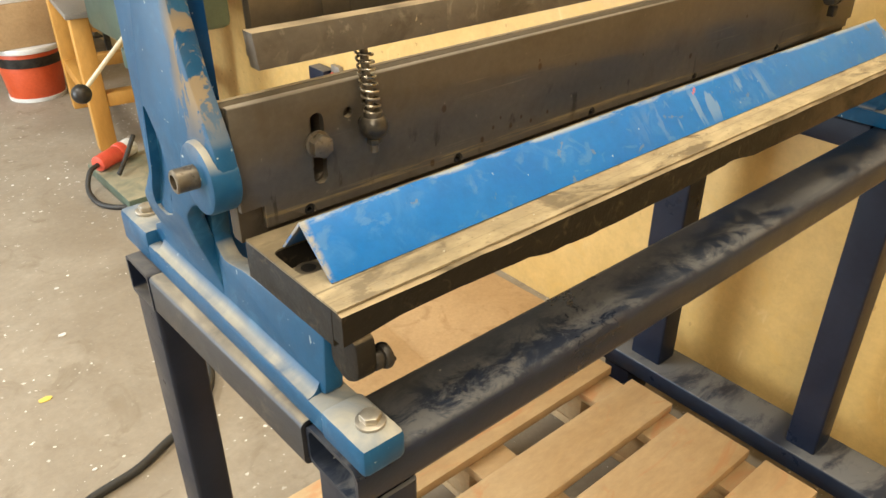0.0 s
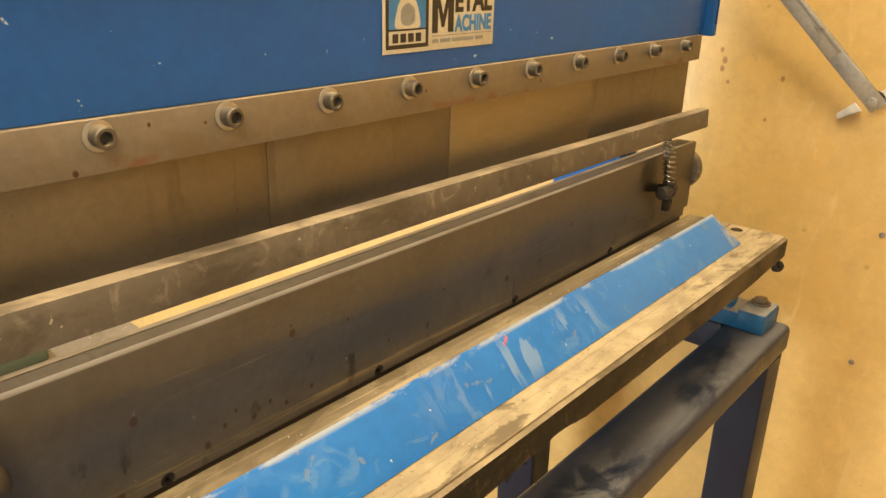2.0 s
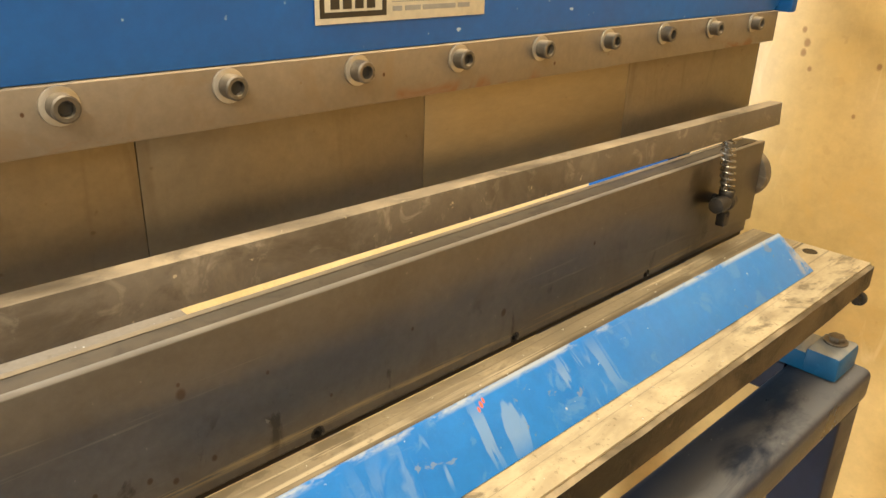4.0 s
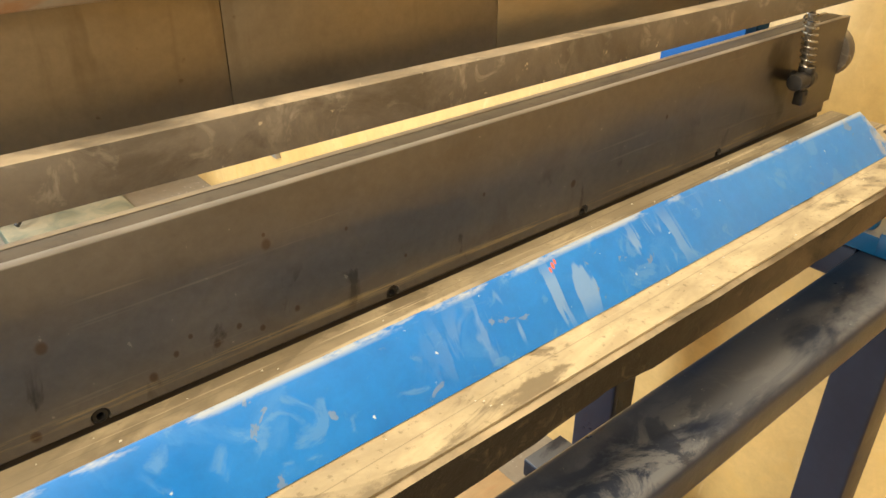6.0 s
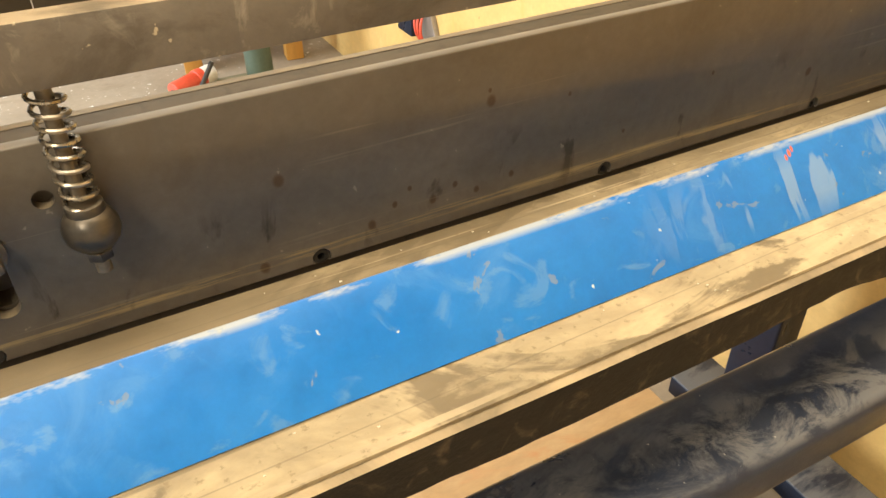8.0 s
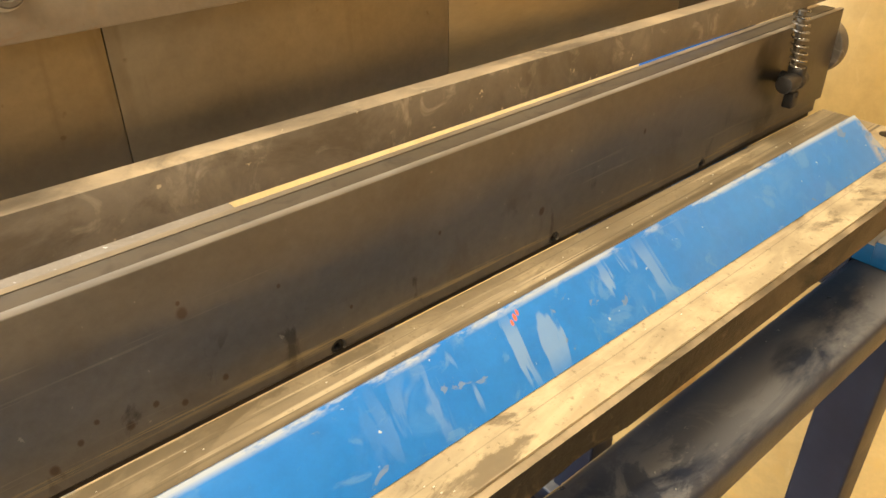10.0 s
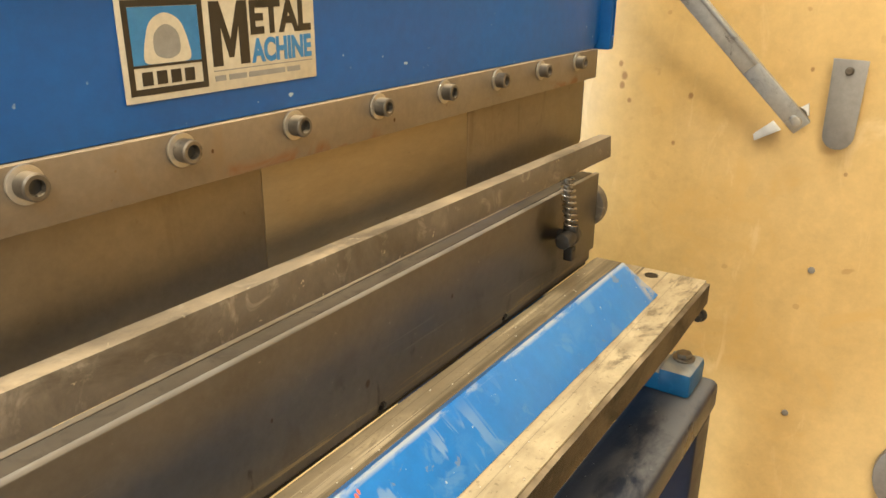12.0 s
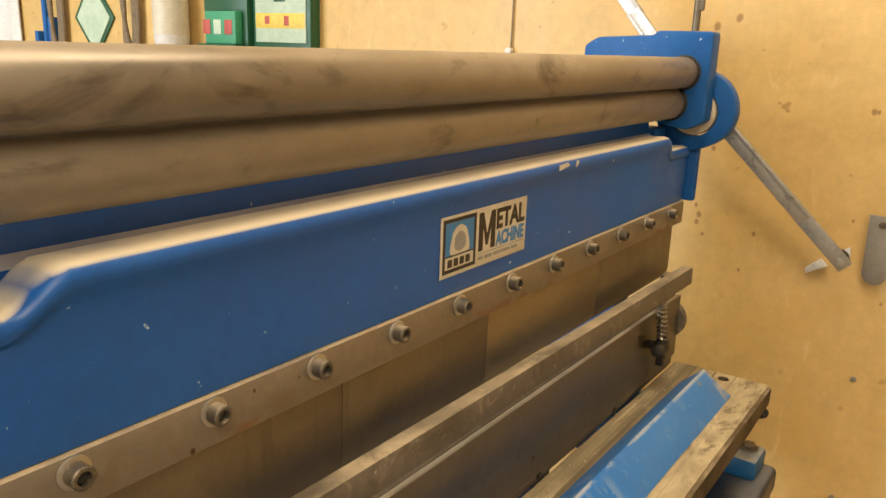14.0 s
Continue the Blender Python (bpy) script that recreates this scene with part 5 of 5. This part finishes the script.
part("jaw", prism(B(), rounded([(-0.05, 0.0), (0.05, 0.0), (0.05, 0.06), (0.03, 0.06), (0.03, 0.02), (-0.03, 0.02), (-0.03, 0.10), (-0.05, 0.10)], 0.006), -0.025, 0.0, "x", bevel=0.002), BLUE, clamps)
part("handle", rod(B(), (-0.012, 0.0, 0.02), (-0.012, 0.0, 0.22), 0.010, 16, bevel=0.002), BLUE, clamps)

bm = B()
cloth = []
for k in range(13):
    y = 2.69 + 0.025 * k
    cloth.append((WX - 0.012 - 0.010 * math.sin(k * 1.3), y))
back = [(x + 0.004, y) for x, y in reversed(cloth)]
prism(bm, cloth + back, 1.41, 1.86, "z")
solid("hanging_cloth", bm, WHITE_PLASTIC, "white cloth hanging in folds on the yellow wall", "cloth")

# ---------------------------------------------------------------- far side of the workshop
drill = thing("green_machine", "olive green pedestal machine with black ball levers", "workshop machine", at=(0.97, 2.91, FLOOR))
part("base_plate", box(B(), -0.26, 0.15, -0.37, 0.06, 0.001, 0.046, 0.008), GREEN_MACHINE, drill)
part("column", rod(B(), (0.08, 0.0, 0.046), (0.08, 0.0, 0.50), 0.05, 32), GREEN_MACHINE, drill)
part("head", box(B(), -0.09, 0.34, -0.12, 0.24, 0.50, 0.98, 0.03), GREEN_MACHINE, drill)
part("belt_cover", box(B(), -0.31, 0.37, -0.15, 0.27, 0.77, 1.12, 0.03), GREEN_MACHINE, drill)
part("warning_label", box(B(), -0.300, -0.265, -0.1525, -0.1505, 0.79, 0.83, 0.0005), NOTICE_YELLOW, drill, "small yellow warning label")
loop = [(-0.33 + 0.055 * math.cos(radians(a)) - 0.04, -0.12, 0.86 + 0.030 * math.sin(radians(a))) for a in range(0, 331, 15)]
part("cable_loop", sweep(B(), [*loop, (-0.29, -0.11, 0.845)], 0.006, 8), WHITE_PLASTIC, drill, "loop of white cable")
part("type_plate", box(B(), 0.02, 0.09, -0.1225, -0.1205, 0.66, 0.71, 0.0005), NOTICE_YELLOW, drill, "yellow type plate")
part("spindle_nose", rod(B(), (-0.02, -0.02, 0.40), (-0.02, -0.02, 0.47), 0.045, 28, bevel=0.004), GREEN_MACHINE, drill)
for a, b in (((-0.06, -0.13, 0.56), (-0.275, -0.17, 0.385)), ((0.20, -0.13, 0.62), (0.20, -0.15, 0.48))):
    bm = B()
    rod(bm, a, b, 0.008, 14)
    lever = part("lever", bm, LABEL_WHITE, drill, "pale bare lever")
    part("lever_ball", ball(B(), b, 0.034 if b[0] < 0 else 0.016), BLACK, lever, "black ball grip")

table = thing("wooden_stand", "orange-brown timber stand with a grey top and open shelves", "work stand", at=(1.10, 3.46, FLOOR))
table.rotation_euler = (0, 0, radians(-8))
for x in (-0.20, 0.20):
    for y in (-0.30, 0.30):
        part("leg", box(B(), x - 0.035, x + 0.035, y - 0.035, y + 0.035, 0.001, 0.54, 0.004), ORANGE_WOOD, table)
    part("side_bar", box(B(), x - 0.03, x + 0.03, -0.264, 0.264, 0.18, 0.235, 0.004), ORANGE_WOOD, table)
for y in (-0.30, 0.30):
    part("cross_bar", box(B(), -0.164, 0.164, y - 0.03, y + 0.03, 0.18, 0.235, 0.004), ORANGE_WOOD, table)
    part("apron", box(B(), -0.164, 0.164, y - 0.03, y + 0.03, 0.48, 0.54, 0.004), ORANGE_WOOD, table)
part("top", box(B(), -0.25, 0.25, -0.35, 0.35, 0.541, 0.565, 0.004), GREY_PLATE, table)

bucket = thing("bucket", "orange and white plastic bucket with a dark band", "bucket", at=(0.84, 4.10, FLOOR))
part("tub", rod(B(), (0, 0, 0.001), (0, 0, 0.235), 0.125, 40, r2=0.15, bevel=0.004), ORANGE_PLASTIC, bucket)
part("band", rod(B(), (0, 0, 0.170), (0, 0, 0.215), 0.1475, 40, r2=0.152), BLACK, bucket, "dark band")
part("foot_ring", rod(B(), (0, 0, 0.0005), (0, 0, 0.018), 0.130, 40, r2=0.132), WHITE_PLASTIC, bucket)
part("lid", rod(B(), (0, 0, 0.236), (0, 0, 0.262), 0.165, 40, bevel=0.006), WHITE_PLASTIC, bucket)
carton = thing("carton", "brown cardboard carton with a white paper on top", "cardboard box", at=(0.81, 4.12, FLOOR + 0.263))
part("carton_body", box(B(), -0.19, 0.19, -0.14, 0.14, 0, 0.20, 0.003), CARDBOARD, carton)
part("paper", box(B(), -0.15, 0.185, -0.13, 0.13, 0.2005, 0.250, 0.003), WHITE_PLASTIC, carton)
big = solid("tall_carton", box(B(), -0.35, 0.35, -0.01, 0.01, 0, 1.3, 0.002), CARDBOARD, "large flattened brown carton leaning at the back", "cardboard box")
big.matrix_world = pose(0.55, 5.3, FLOOR, -12, 0, 8)

shelf = thing("shelf_rack", "dark metal shelf rack crowded with small boxes", "shelf", at=(1.02, 4.75, FLOOR))
for x in (-0.34, 0.34):
    for y in (-0.18, 0.18):
        part("post", box(B(), x - 0.015, x + 0.015, y - 0.015, y + 0.015, 0.001, 1.20, 0.002), BLACK_WORN, shelf)
for k in range(5):
    part("shelf_board", box(B(), -0.324, 0.324, -0.164, 0.164, 0.10 + 0.24 * k, 0.112 + 0.24 * k, 0.002), BLACK_WORN, shelf)
BOX_MATS = (WHITE_PLASTIC, NOTICE_RED, GREY_PLATE, INK_BLUE, CARDBOARD, BLACK)
for k in range(5):
    x = -0.31
    while x < 0.25:
        w, h, d = random.uniform(0.05, 0.11), random.uniform(0.06, 0.19), random.uniform(0.10, 0.2)
        bm = box(B(), 0, w, -0.15, -0.15 + d, 0, h, 0.003)
        ob = solid("storage_box", bm, random.choice(BOX_MATS), "small storage box standing on the dark shelf rack", "box", "boxes on the rack")
        ob.location = (1.02 + x, 4.75, FLOOR + 0.1125 + 0.24 * k)
        x += w + random.uniform(0.004, 0.03)

# plug and cable on the green base plate
plug = thing("power_plug", "red industrial power plug on a black cable", "plug", at=(0.778, 2.87, FLOOR + 0.046))
bm = B()
rod(bm, (-0.060, -0.02, 0.033), (0.030, 0.03, 0.036), 0.030, 28, r2=0.032, bevel=0.003)
rod(bm, (0.030, 0.03, 0.036), (0.058, 0.045, 0.037), 0.036, 28, bevel=0.003)
part("plug_body", bm, RED_PLASTIC, plug)
part("collar", rod(B(), (0.058, 0.045, 0.037), (0.100, 0.068, 0.038), 0.034, 28, bevel=0.003), WHITE_PLASTIC, plug)
bm = B()
sweep(bm, smooth_curve([(-0.060, -0.02, 0.030), (-0.10, -0.05, 0.024), (-0.135, -0.11, -0.02), (-0.13, -0.22, -0.035), (-0.06, -0.30, -0.036), (0.06, -0.32, -0.036), (0.22, -0.27, -0.036)], 8), 0.0095, 10)
part("cable", bm, BLACK_RUBBER, plug)
bm = B()
sweep(bm, smooth_curve([(0.09, -0.02, 0.11), (0.03, -0.07, 0.05), (-0.02, -0.12, 0.016)], 8), 0.009, 10)
part("loose_end", bm, BLACK_RUBBER, plug)

bm = B()
sweep(bm, smooth_curve([(-0.55, 1.05, FLOOR + 0.012), (-0.10, 1.22, FLOOR + 0.011), (0.15, 1.307, FLOOR + 0.011), (0.31, 1.347, FLOOR + 0.011), (0.52, 1.50, FLOOR + 0.0225), (0.62, 2.0, FLOOR + 0.011)], 10), 0.010, 10)
solid("hose", bm, BLACK_RUBBER, "black rubber hose lying across the concrete floor", "hose")
# scraps on the floor
SCRAPS = ((0.187, 1.706, 0.016, NOTICE_YELLOW), (0.30, 1.95, 0.012, WHITE_PLASTIC), (0.12, 2.25, 0.010, WHITE_PLASTIC), (0.05, 2.05, 0.007, BLACK), (0.26, 2.6, 0.012, WHITE_PLASTIC), (0.36, 2.2, 0.008, WHITE_PLASTIC), (0.20, 1.40, 0.006, WHITE_PLASTIC))
for k, (x, y, r, mat) in enumerate(SCRAPS):
    pts = rounded([(r * (1 + 0.3 * math.sin(7 * j + k)) * math.cos(1.26 * j + k), 0.7 * r * math.sin(1.26 * j + k)) for j in range(5)], r * 0.3, 2)
    ob = solid("floor_scrap", prism(B(), pts, 0.0006, 0.0022, "z"), mat, "small scrap lying on the concrete floor", "scrap", "scraps on the floor")
    ob.location = (x, y, FLOOR)

# ceiling lights
for x, y, along in ((0.45, 0.30, "x"), (-1.0, 2.6, "y"), (-1.2, -1.3, "y")):
    ob = thing("tube_light", "long white fluorescent light under the ceiling", "ceiling light", "ceiling tube lights", at=(x, y, 3.2))
    a, b = (0.78, 0.28) if along == "x" else (0.28, 0.78)
    part("tray", box(B(), -a, a, -b, b, -0.045, -0.001, 0.004), WHITE_PLASTIC, ob)
